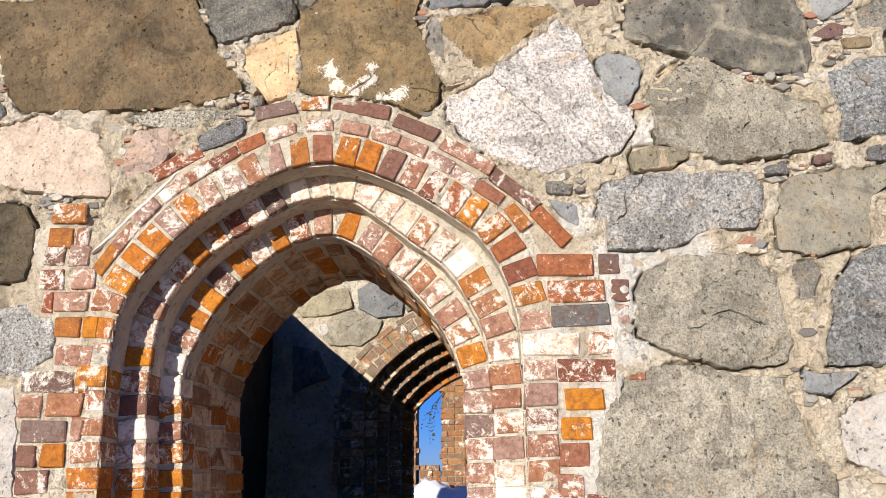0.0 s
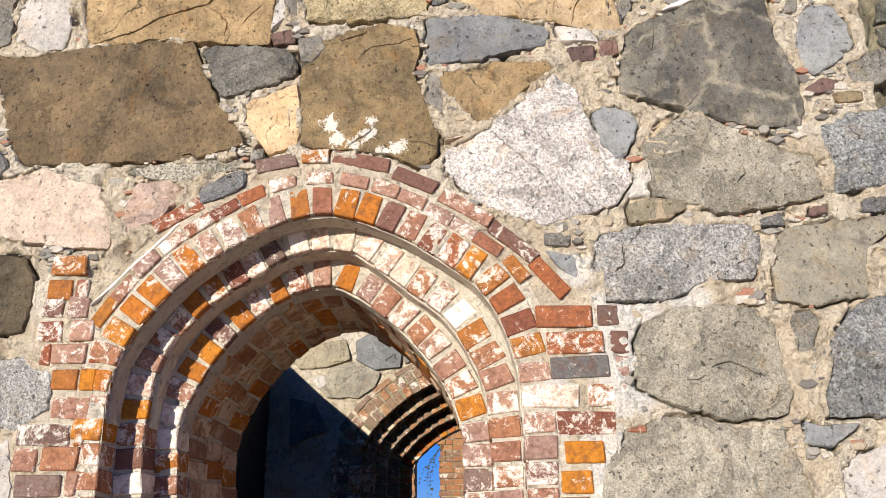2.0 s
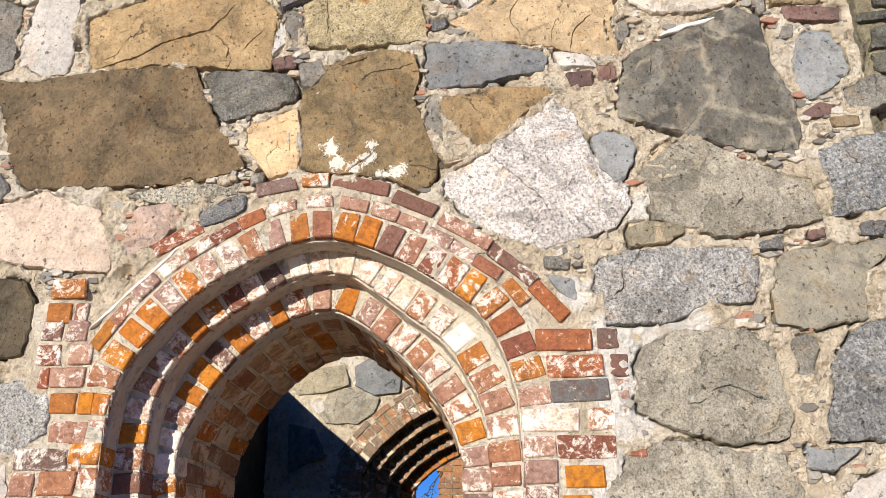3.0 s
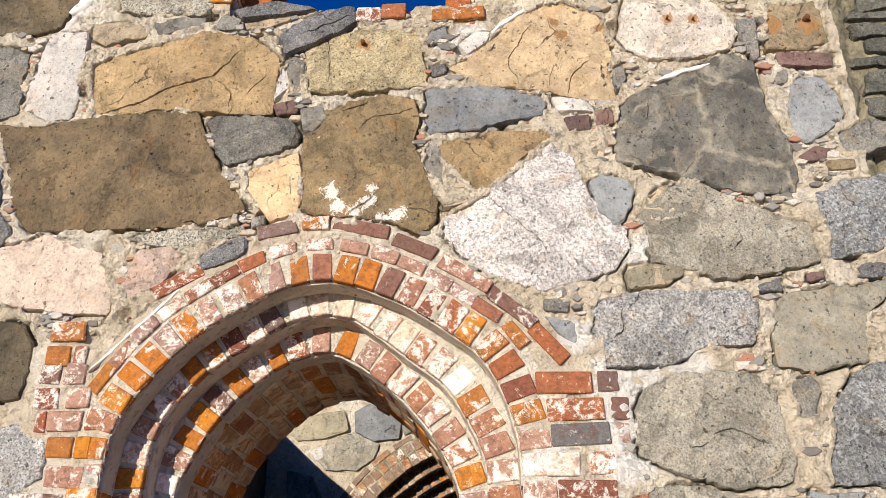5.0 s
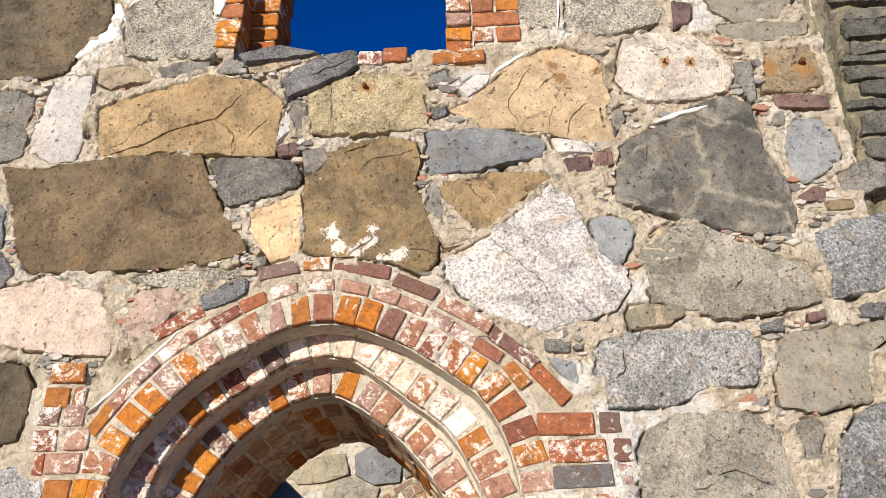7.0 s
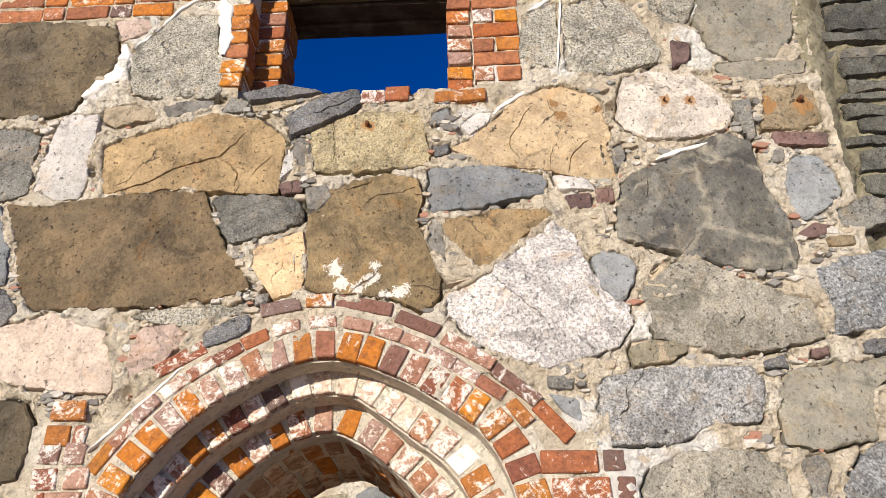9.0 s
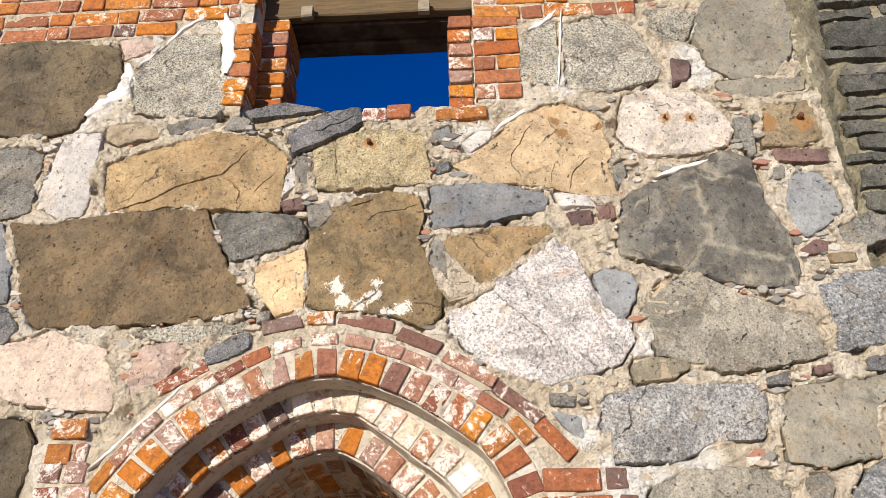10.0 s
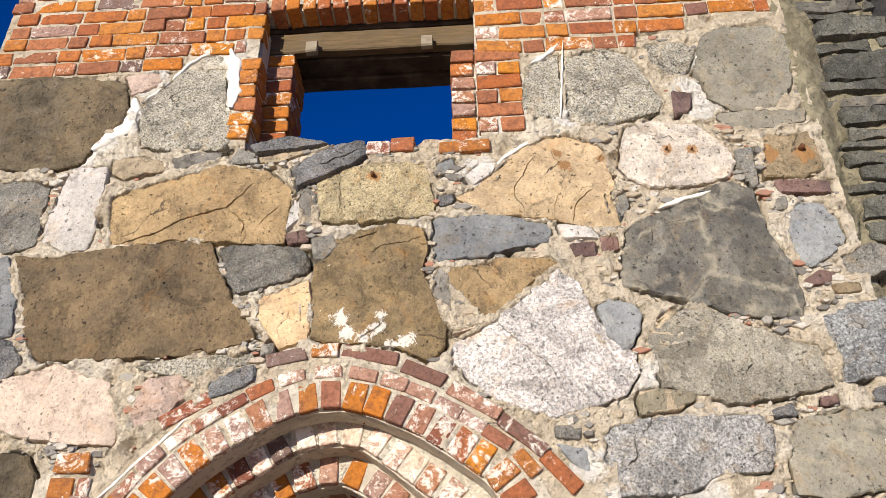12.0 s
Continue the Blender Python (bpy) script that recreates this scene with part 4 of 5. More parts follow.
def mortar_level(x, z):
    """Trowelled against the stones: smeared over some edges, parted from others, hollow in the crevices."""
    if bricky(x, z):
        return -0.010, 0.3
    d = -0.012 - 0.010 * nse(x, 2.2, z, 3.0)
    here, best = Vector((x, 0, z)), {}
    for at, k, away in RIM_TREE.find_range(here, 0.045):
        _, out, owner = RIM_POINTS[k]
        if owner not in best or away < best[owner][0]:
            best[owner] = away, (here - at).dot(out), out
    if not best:
        if any(x0 < x < x1 and z0 < z < z1 and inside(x, z, o) for (x0, x1, z0, z1), o in zip(BOUNDS, STONES)):
            return 0.06, 0.2
    if best:
        if min(v[1] for v in best.values()) < -0.02:
            return 0.06, 0.2
        _, s, out = min(best.values(), key=lambda v: v[0])
        gap = nse(x, 5.5, z, 3.4) + 0.5 * nse(x, 6.5, z, 11) - 0.16 * out.z + 0.10 * out.x
        if gap > 0.02:
            d += 0.06 * min(1.0, (gap - 0.02) / 0.10) * math.exp(-((s - 0.001) / 0.0065) ** 2)
            if s < -0.006:
                return 0.05, 0.2
        elif gap < -0.10 and s < 0.012:
            d -= 0.008 * min(1.0, (-0.10 - gap) / 0.15) * (1 - max(0.0, -s - 0.006) / 0.016)
            if s < -0.006 - 0.03 * max(0, -0.10 - gap):
                return 0.05, 0.2
        elif s < -0.008:
            return 0.05, 0.2
    for cx, cz, cr in CREVICES:
        d += 0.10 * max(0.0, 1 - ((x - cx) ** 2 + (z - cz) ** 2) / cr ** 2)
    return d, 1.0


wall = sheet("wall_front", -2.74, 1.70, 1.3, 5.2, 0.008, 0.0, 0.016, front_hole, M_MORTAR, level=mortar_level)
tagged(wall, "ruined church wall of mixed fieldstones bedded in pale lime mortar", "wall", "", "structure")
for ob in STONE_OBJECTS:
    ob.parent = wall
sheet("lower_face", -2.74, 1.70, 0.0, 1.3, 0.05, 0.0, 0.016, front_hole, M_MORTAR, wall)
sheet("upper_face", -2.74, 1.70, 5.2, 6.4, 0.014, 0.0, 0.016, front_hole, M_MORTAR, wall, level=mortar_level)
bm = bmesh.new()
for lo, hi in (((-2.72, 0.05, 0), (-1.954, 0.45, 4.2)), ((-1.95, 0.05, 0), (-1.68, 1.2, 4.2)), ((0.34, 0.05, 0), (1.68, 1.2, 4.2)), ((-1.68, 0.05, 3.2), (0.34, 1.2, 4.2)),
               ((-2.72, 0.05, 4.204), (-1.33, 0.45, 6.4)), ((0.14, 0.05, 4.204), (1.68, 0.45, 6.4)), ((-1.33, 0.125, 5.52), (0.14, 0.45, 6.4)), ((-1.33, 0.05, 4.204), (0.14, 0.45, 4.33))):
    box_into(bm, lo, hi)
part("core", bm, M_MORTAR, wall)
# rear of the front wall, out of view, blackened to keep bounce down
sheet("back_face", -1.95, 2.3, 0, 4.2, 0.07, 1.2, 0.01, lambda x, z: inside(-0.7 + (x + 0.7) / 1.25, z / 1.06, [(p.x, p.z) for p in ORDER_3[::6]] + [(-0.09, -1), (-1.315, -1)]), ROCK["room_shade"], wall)


# ---- the doorway: three recessed brick orders and a vaulted passage ----
archway = empty("brick_archway")
tagged(archway, "pointed brick doorway of three recessed orders, patchily limewashed", "archway")
rnd = random.Random(11)


def spring(fr, level, left=True):
    """Length along the arch at which the jamb reaches that height."""
    half = max(range(len(fr)), key=lambda i: fr[i][1].z)
    rng = range(half) if left else range(half, len(fr))
    return fr[min(rng, key=lambda i: abs(fr[i][1].z - level))][0]


def order(name, fr, y, depth, looks, label):
    """looks: one letter for each brick from the left jamb over the point to the right jamb."""
    ob = empty(name, archway)
    tagged(ob, label)
    ring_bed("mortar_bed", fr, 0.006, 0.17, y + 0.006, y + depth + 0.03, M_MORTAR_PALE, ob)
    ring_bed("lime_coat", [f for f in fr if f[1].z > 2.05], -0.005, 0.01, y + 0.035, y + depth + 0.002, M_MORTAR_PALE, ob)
    a, b, end = spring(fr, 1.5), spring(fr, 1.5, False), fr[-1][0]
    ring_bricks(ob, fr, 0, a, 0.1, 0, 0.125, y, depth, 0.087, lambda p, i: rnd.choice((L, R)), rnd)
    pitch = (b - a) / len(looks)
    ring_bricks(ob, fr, a, b, pitch, 0, 0.122, y, depth, pitch - 0.012, lambda p, i: LOOKS[looks[i]], rnd)
    ring_bricks(ob, fr, b, end, 0.1, 0, 0.125, y, depth, 0.087, lambda p, i: rnd.choice((L, R)), rnd)
    return ob


L, R, O, D, W = M_BRICK_LIMY, M_BRICK, M_BRICK_ORANGE, M_BRICK_DARK, M_BRICK_WHITE
LOOKS = {"L": L, "R": R, "O": O, "D": D, "W": W}
order("outer_order", FR1, -0.016, 0.145, "OOLLLOLOLOOOLOLLLLRROODLRRORRRRLWLLDLLL", "outer brick arch with two header courses above")
order("middle_order", FR2, RECESS, 0.145, "OOLWDLOWLLLOORWDWWWWWWLLWRLLLLLLLWW", "middle brick arch whitened with old limewash")
order("inner_order", FR3, 2 * RECESS, 0.14, "OOOLOWWLOODOLORLOLLLLLLLOLLDLLL", "inner brick arch with one bright orange keystone")
# flat courses over the outer order
hood = empty("hood_course", archway)
tagged(hood, "thin brick courses lying over the arch, some burnt dark")
bed = [f for f in FR1 if f[1].z > 2.32]
ring_bed("mortar_bed", bed, 0.12, 0.205, 0.0, 0.06, M_MORTAR_PALE, hood)
ring_bricks(hood, FR1, spring(FR1, 2.36), spring(FR1, 2.50, False), 0.112, 0.135, 0.058, -0.020, 0.1, 0.118, lambda p, i: M_BRICK_LIMY if rnd.random() < 0.5 else M_BRICK, rnd)

def laid_brick(parent, a, b, thick, look_):
    """A thin brick lying along a line on the wall."""
    a, b = Vector((a[0], 0, a[1])), Vector((b[0], 0, b[1]))
    tan = (b - a).normalized()
    m = Matrix.Identity(4)
    m.col[0][:3], m.col[1][:3], m.col[2][:3] = tan, (0, 1, 0), tan.cross(Vector((0, 1, 0)))
    m.translation = (a + b) / 2 + Vector((0, 0.03, 0))
    brick(parent, m, (b - a).length - 0.006, 0.1, thick, look_, rnd, jitter=0.003)


laid_brick(hood, (-0.973, 3.130), (-0.792, 3.174), 0.062, D)
laid_brick(hood, (-0.773, 3.184), (-0.651, 3.180), 0.062, R)
laid_brick(hood, (-0.636, 3.177), (-0.386, 3.121), 0.062, D)
laid_brick(hood, (-0.369, 3.099), (-0.187, 3.012), 0.062, D)
laid_brick(hood, (-0.168, 2.990), (0.035, 2.856), 0.062, L)
laid_brick(hood, (0.039, 2.846), (0.215, 2.683), 0.062, D)
laid_brick(hood, (0.208, 2.688), (0.337, 2.534), 0.062, R)
laid_brick(hood, (-1.391, 2.863), (-1.198, 2.982), 0.062, R)

# passage through the thickness of the wall
passage = empty("passage_vault", archway)
tagged(passage, "dusty brick jambs and vault of the passage")
ring_bed("mortar_bed", FR3, 0.008, 0.3, 0.43, 1.2, M_MORTAR_PALE, passage)
for row, (ya, yb) in enumerate(((0.435, 0.68), (0.69, 0.93), (0.94, 1.195))):
    for sa, sb in ((1.0, spring(FR3, 2.05)), (spring(FR3, 2.05), spring(FR3, 2.05, False)), (spring(FR3, 2.05, False), FR3[-1][0] - 1.0)):
        ring_bricks(passage, FR3, sa + 0.02 * (row % 2), sb + 0.02 * (row % 2), 0.097, 0.0, 0.07, ya, yb - ya, 0.082, lambda p, i: (M_BRICK_ORANGE if rnd.random() < (0.45 if row == 2 else 0.08) else M_BRICK_VAULT), rnd)

# stepped quoins beside the outer order: height, then each brick as (from, to, look)
quoins = empty("door_quoins", archway)
tagged(quoins, "toothed brick quoins on both sides of the doorway")


def course(z, *bricks):
    for x0, x1, look_ in bricks:
        face_brick(quoins, x0, x1, z, -0.019, 0.086, 0.12, look_, rnd)


course(2.707, (-1.812, -1.658, R))
course(2.605, (-1.812, -1.712, R), (-1.695, -1.642, R))
course(2.522, (-1.826, -1.734, D), (-1.717, -1.633, L))
course(2.428, (-1.826, -1.730, R), (-1.694, -1.599, L))
course(2.328, (-1.806, -1.766, R), (-1.759, -1.616, L), (-1.602, -1.550, R))
course(2.222, (-1.736, -1.635, R), (-1.619, -1.558, O))
course(2.109, (-1.727, -1.576, L))
course(2.006, (-1.852, -1.636, D), (-1.620, -1.581, R))
course(1.911, (-1.855, -1.756, L), (-1.740, -1.589, L))
course(1.814, (-1.828, -1.644, D), (-1.623, -1.582, L))
course(1.717, (-1.838, -1.757, D), (-1.738, -1.641, O))
course(1.618, (-1.825, -1.695, D))
course(2.446, (0.206, 0.434, R), (0.450, 0.539, D))
course(2.336, (0.245, 0.473, R), (0.495, 0.570, D))
course(2.241, (0.255, 0.489, M_BRICK_VEINED), (0.511, 0.560, L))
course(2.129, (0.237, 0.365, W), (0.395, 0.542, L))
course(2.025, (0.273, 0.498, R), (0.529, 0.606, R))
course(1.918, (0.298, 0.449, O))
course(1.808, (0.278, 0.394, O))
course(1.709, (0.270, 0.380, R))
course(1.594, (0.253, 0.353, L))
for i in range(15):
    z = 1.52 - 0.1 * i
    w = rnd.choice((0.12, 0.25, 0.25, 0.3))
    face_brick(quoins, -1.63 - 0.01 - w, -1.645, z, -0.019, 0.086, 0.12, rnd.choice((L, R, L, D)), rnd)
    face_brick(quoins, 0.29, 0.29 + w, z, -0.019, 0.086, 0.12, rnd.choice((L, R, L, O)), rnd)

# ---- the window over the door ----
window = empty("window_1")
tagged(window, "unglazed brick window with a timber lintel and rubble sill", "window", "", "structure")
jl = empty("window_jamb", window)
jr = empty("window_jamb", window)
bm = bmesh.new()
box_into(bm, (-1.33, 0.02, 4.374), (-1.20, 0.14, 5.3))
box_into(bm, (-1.33, 0.16, 4.374), (-1.062, 0.44, 5.195))
box_into(bm, (-1.33, 0.02, 5.2), (-1.255, 0.44, 5.392))
part("mortar_bed", bm, M_MORTAR_PALE, jl)
bm = bmesh.new()
box_into(bm, (-0.128, 0.125, 4.374), (0.14, 0.44, 5.1))
box_into(bm, (-0.002, 0.02, 4.34), (0.14, 0.12, 5.3))
part("mortar_bed", bm, M_MORTAR_PALE, jr)
for i in range(7):
    z = 4.46 + 0.1 * i
    if i < 6:
        face_brick(jl, -1.30 - rnd.uniform(0, 0.02), -1.19 + rnd.uniform(-0.012, 0.004), z, -0.018, 0.086, 0.154, rnd.choice((O, M_BRICK_UP, M_BRICK_UP)), rnd)
    face_brick(jl, -1.21, -1.05 + rnd.uniform(-0.008, 0.006), z + 0.08, RECESS, 0.082, 0.13, rnd.choice((O, M_BRICK_UP, O)) if i != 5 else L, rnd)
    face_brick(jl, -1.21, -1.05 + rnd.uniform(-0.006, 0.006), z + 0.08, RECESS + 0.143, 0.082, 0.15, M_BRICK_UP, rnd)
    face_brick(jr, -0.142 + rnd.uniform(-0.004, 0.006), -0.012, z - 0.01, 0.10, 0.082, 0.13, rnd.choice((O, M_BRICK_UP, L)), rnd)
    face_brick(jr, -0.142, -0.012, z - 0.01, 0.24, 0.082, 0.2, M_BRICK_UP, rnd)
    if i < 6:
        if i % 2:
            face_brick(jr, 0.0, 0.235, z - 0.03, -0.019, 0.086, 0.12, M_BRICK_UP, rnd)
        else:
            face_brick(jr, 0.0, 0.105, z - 0.03, -0.019, 0.086, 0.12, rnd.choice((L, M_BRICK_UP)), rnd)
            face_brick(jr, 0.118, 0.235, z - 0.03, -0.019, 0.086, 0.12, rnd.choice((O, M_BRICK_UP)), rnd)
head = empty("soldier_course", window)
tagged(head, "row of upright bricks over the window")
bm = bmesh.new()
box_into(bm, (-1.33, 0.012, 5.395), (0.14, 0.128, 5.62))
part("mortar_bed", bm, M_MORTAR_PALE, head)
for i in range(13):
    x = -1.135 + 0.0895 * i
    brick(head, pose(x, 0.058, 5.505), 0.076, 0.15, 0.24, O if i % 5 == 1 else M_BRICK_UP, rnd)


def beam(name, lo, hi, material, parent, label=""):
    """A hewn timber with wavy faces and softened arrises."""
    n = 24
    verts, faces = [], []
    e = 0.008
    sec = [(lo[1] + e, lo[2]), (hi[1] - e, lo[2]), (hi[1], lo[2] + e), (hi[1], hi[2] - e), (hi[1] - e, hi[2]), (lo[1] + e, hi[2]), (lo[1], hi[2] - e), (lo[1], lo[2] + e)]
    for i in range(n + 1):
        x = lo[0] + (hi[0] - lo[0]) * i / n
        for y, z in sec:
            verts.append((x, y + 0.006 * nse(x, y, z, 5), z + 0.007 * nse(x, y + 3, z, 5)))
    for i in range(n):
        for k in range(8):
            a, b = i * 8 + k, i * 8 + (k + 1) % 8
            faces.append((a, a + 8, b + 8, b))
    faces += [tuple(range(8)), tuple(range(n * 8 + 7, n * 8 - 1, -1))]
    return mesh_object(name, from_lists(name, verts, faces, material, False), parent, label)


lintel = empty("timber_lintel", window)
tagged(lintel, "weathered hewn timber lintel")
beam("front_beam", (-1.25, 0.145, 5.20), (-0.004, 0.21, 5.356), M_TIMBER, lintel, "pale weathered beam")
# plate and rear beams take the blackened copy, shadow included in the colour
beam("plate", (-1.25, 0.136, 5.36), (0.05, 0.27, 5.40), M_TIMBER_SHADE, lintel)
beam("back_beam", (-1.25, 0.215, 5.185), (-0.006, 0.35, 5.38), M_TIMBER_SHADE, lintel, "beam behind, coloured dark for shade")
beam("back_beam", (-1.25, 0.356, 5.165), (-0.006, 0.46, 5.36), M_TIMBER_SHADE, lintel)
for x in (-0.945, -0.275):
    beam("batten", (x - 0.032, 0.095, 5.15), (x + 0.032, 0.143, 5.235), M_TIMBER_PALE, lintel, "short nailed batten")
# loose bricks on the sill; the pair is darker red for its half shadow
for x0, x1, dz in ((-0.575, -0.455, -0.03), (-0.445, -0.325, -0.018)):
    face_brick(window, x0, x1, 4.345 + dz, -0.02, 0.085, 0.16, R, rnd)
face_brick(window, -0.2, 0.06, 4.29, -0.035, 0.07, 0.14, R, rnd)

# ---- the brick storey above the stones ----


def brick_field(z, x0, x1, y=-0.019):
    x = x0
    first = rnd.random() < 0.5
    while x < x1 - 0.05:
        w = min(x1 - x, (0.125 if first else 0.262) + rnd.uniform(-0.012, 0.012))
        if x1 - x - w < 0.06:
            w = x1 - x
        k = rnd.random()
        face_brick(wall, x + 0.006, x + w - 0.006, z + rnd.uniform(-0.003, 0.003), y, 0.089, 0.11, L if k < 0.06 else D if k < 0.10 else O if k < 0.22 else M_BRICK_UP, rnd)
        x += w
        first = not first if rnd.random() < 0.75 else first


for i in range(13):
    z = 4.99 + 0.105 * i
    brick_field(z, -2.74 + rnd.uniform(-0.03, 0.05), -1.63 if i == 0 else -1.28 if i == 1 else -1.195)
    z = 4.985 + 0.112 * i
    if z > 5.33:
        brick_field(z, -0.005, 1.66)
    elif i > 0:
        brick_field(z, 0.0, (0.88, 1.16, 1.64, 1.66)[i])
    else:
        brick_field(z, 0.005, 0.88)
for i in range(7):
    brick_field(5.65 + 0.105 * i, -1.185, -0.015)

# ---- white lime smears and iron left in the stones ----


def smear(parent, label, half, depth, *line):
    """A thick trowelled ribbon of lime along a line on the wall."""
    p = smooth_path(line, 0.02)
    fr = frames_of(p)
    verts, faces, n = [], [], 7
    for i, (s, q, tan, out) in enumerate(fr):
        taper = min(1, 0.25 + 4 * min(i, len(fr) - 1 - i) / len(fr))
        for k in range(n):
            u = k / (n - 1) * 2 - 1
            w = half * taper * (1 + 0.9 * nse(q.x, k * 0.01, q.z, 22))
            v = q + out * (u * w)
            verts.append((v.x, 0.03 - (depth + 0.03) * (1 - u ** 6) ** 0.5 + 0.010 * nse(v.x, 0, v.z, 14) + 0.006 * nse(v.x, 0, v.z, 38), v.z))
    for i in range(len(fr) - 1):
        for k in range(n - 1):
            a = i * n + k
            faces.append((a, a + 1, a + n + 1, a + n))
    return mesh_object("lime_smear", from_lists("lime_smear", verts, faces, M_LIME), parent, label)


smear(wall, "white lime", 0.007, 0.034, (0.478, 4.970), (0.451, 4.698), (0.424, 4.443))
smear(wall, "white lime", 0.008, 0.016, (-1.622, 2.528), (-1.481, 2.682), (-1.348, 2.819), (-1.248, 2.929))
smear(wall, "white lime", 0.042, 0.027, (-1.369, 5.071), (-1.328, 4.919), (-1.313, 4.750), (-1.313, 4.627))
smear(wall, "white lime", 0.012, 0.024, (-1.397, 5.082), (-1.534, 5.030), (-1.643, 4.907), (-1.707, 4.818), (-1.797, 4.708))
smear(wall, "white lime", 0.05, 0.017, (-1.860, 4.745), (-1.843, 4.622), (-1.867, 4.544), (-1.964, 4.464), (-2.024, 4.391))
smear(wall, "white lime", 0.014, 0.028, (0.292, 4.837), (0.369, 4.891), (0.446, 4.971))
smear(wall, "white lime", 0.012, 0.02, (0.839, 3.859), (0.930, 3.900), (1.092, 3.945))
smear(wall, "white lime", 0.012, 0.02, (0.086, 4.162), (0.145, 4.230), (0.293, 4.331))


def iron_pin(x, z, y, length, r):
    bm = bmesh.new()
    bmesh.ops.create_cone(bm, cap_ends=True, segments=10, radius1=r, radius2=r * 0.85, depth=length)
    bmesh.ops.bevel(bm, geom=bm.edges[:], offset=r * 0.2, segments=1, affect="EDGES")
    ob = part("iron_pin", bm, M_IRON, None, "", True)
    ob.matrix_basis = pose(x, y, z, 90 + 8, 0, 0)
    return tagged(ob, "short rusty iron pin set in a stone", "iron pin", "iron pins in the wall")


iron_pin(-0.532, 4.127, -0.03, 0.05, 0.013)
iron_pin(0.923, 4.207, -0.035, 0.03, 0.006)
iron_pin(1.042, 4.193, -0.035, 0.03, 0.006)
iron_pin(1.568, 4.172, -0.03, 0.05, 0.016)

# ---- rubble pressed into the joints ----
bm_v, bm_f = [], []
POCKETS = ((-0.84, 3.99, 0.073), (-0.79, 3.76, 0.083), (-0.22, 3.53, 0.073), (-0.19, 3.38, 0.057), (0.71, 3.94, 0.052), (1.31, 4.11, 0.065), (1.41, 3.88, 0.047), (1.48, 3.42, 0.073), (0.54, 3.67, 0.078), (1.13, 3.30, 0.057), (1.27, 3.27, 0.057), (-2.20, 4.19, 0.068), (-2.14, 3.27, 0.078), (-1.11, 3.39, 0.057), (-1.19, 3.62, 0.042), (1.26, 1.94, 0.073), (1.29, 2.23, 0.057), (1.19, 2.84, 0.073), (-1.10, 3.14, 0.078), (-1.01, 3.21, 0.042), (-1.42, 3.12, 0.088), (1.54, 3.44, 0.078), (0.36, 2.78, 0.057), (1.06, 2.50, 0.052), (-1.82, 2.80, 0.068), (-1.07, 4.33, 0.068), (-0.17, 4.16, 0.057), (1.25, 4.30, 0.057))  # joints packed with broken stone: x, z, radius
r2 = random.Random(5)
made = 0
tries = 0
while made < 1300 and tries < 30000:
    tries += 1
    x, z = r2.uniform(-2.7, 1.68), r2.uniform(1.3, 5.1)
    rad = r2.choice((0.006, 0.008, 0.010, 0.014, 0.020, 0.030))
    packed = made >= 900
    if packed:
        px, pz, pr = POCKETS[made % len(POCKETS)]
        x, z, rad = px + r2.gauss(0, pr * 0.7), pz + r2.gauss(0, pr * 0.7), r2.choice((0.010, 0.014, 0.020, 0.026))
    probe = [(x + rad * 0.6 * a, z + rad * 0.6 * b) for a, b in ((0, 0), (1, 0), (-1, 0), (0, 1), (0, -1))]
    if any(front_hole(*q) for q in probe) or any(inside(*q, o) for q in probe for o in STONES):
        continue
    if any(bricky(*q) for q in probe):
        continue
    n = r2.randint(4, 6)
    ang0, sx, sz = r2.uniform(0, 6.28), r2.uniform(0.7, 1.7), r2.uniform(0.4, 0.9)
    base = len(bm_v)
    high = min(0.016, rad * r2.uniform(0.3, 0.8)) + (0.014 * r2.random() if packed else 0)
    for lev, (k, d) in enumerate(((1.0, -0.015), (0.97, high * 0.8), (0.8, high))):
        for i in range(n):
            a = ang0 + 6.2832 * i / n
            kk = k * (1 + 0.5 * nse(made * 3.3, i * 2.1, 0.5, 1))
            bm_v.append((x + rad * sx * kk * math.cos(a), 0.0 - d + 0.016 * 1.1 * nse(x, 3.1, z, 2.6), z + rad * sz * kk * math.sin(a)))
    for lev in range(2):
        for i in range(n):
            j = (i + 1) % n
            bm_f.append((base + lev * n + i, base + lev * n + j, base + (lev + 1) * n + j, base + (lev + 1) * n + i)[::-1])
    bm_f.append(tuple(base + 2 * n + i for i in range(n)))
    made += 1


def chip_material():
    m, t, b, pos = nodes_of("joint_rubble", 0.9)
    rd = t.nodes.new("ShaderNodeNewGeometry").outputs["Random Per Island"]
    col = ramp(t, rd, [(0.0, (0.22, 0.21, 0.19)), (0.2, (0.42, 0.34, 0.24)), (0.4, (0.55, 0.5, 0.43)), (0.55, (0.14, 0.13, 0.12)), (0.68, (0.33, 0.31, 0.27)), (0.82, (0.36, 0.16, 0.1)), (0.9, (0.48, 0.4, 0.3))], "CONSTANT")
    f = nz(t, pos, 90, 3, 0.6)
    t.links.new(mix(t, ramp(t, f, [(0.4, grey(0.5)), (0.6, grey(0))]), col, (0.2, 0.17, 0.13)), b.inputs["Base Color"])
    bump(t, b, [(f, 0.006, 0.7)])
    return m


M_CHIP = chip_material()
me = from_lists("joint_rubble", bm_v, bm_f, M_CHIP, False)
mesh_object("joint_rubble", me, wall, "", "stuff")

# ---- the set-back wall at the corner ----
BM = Matrix.Translation((1.72, 0.07, 0))
buttress = empty("wall_return")
tagged(buttress, "ruined set-back wall of stacked dark slabs and rubble", "wall", "", "structure")
bm = bmesh.new()
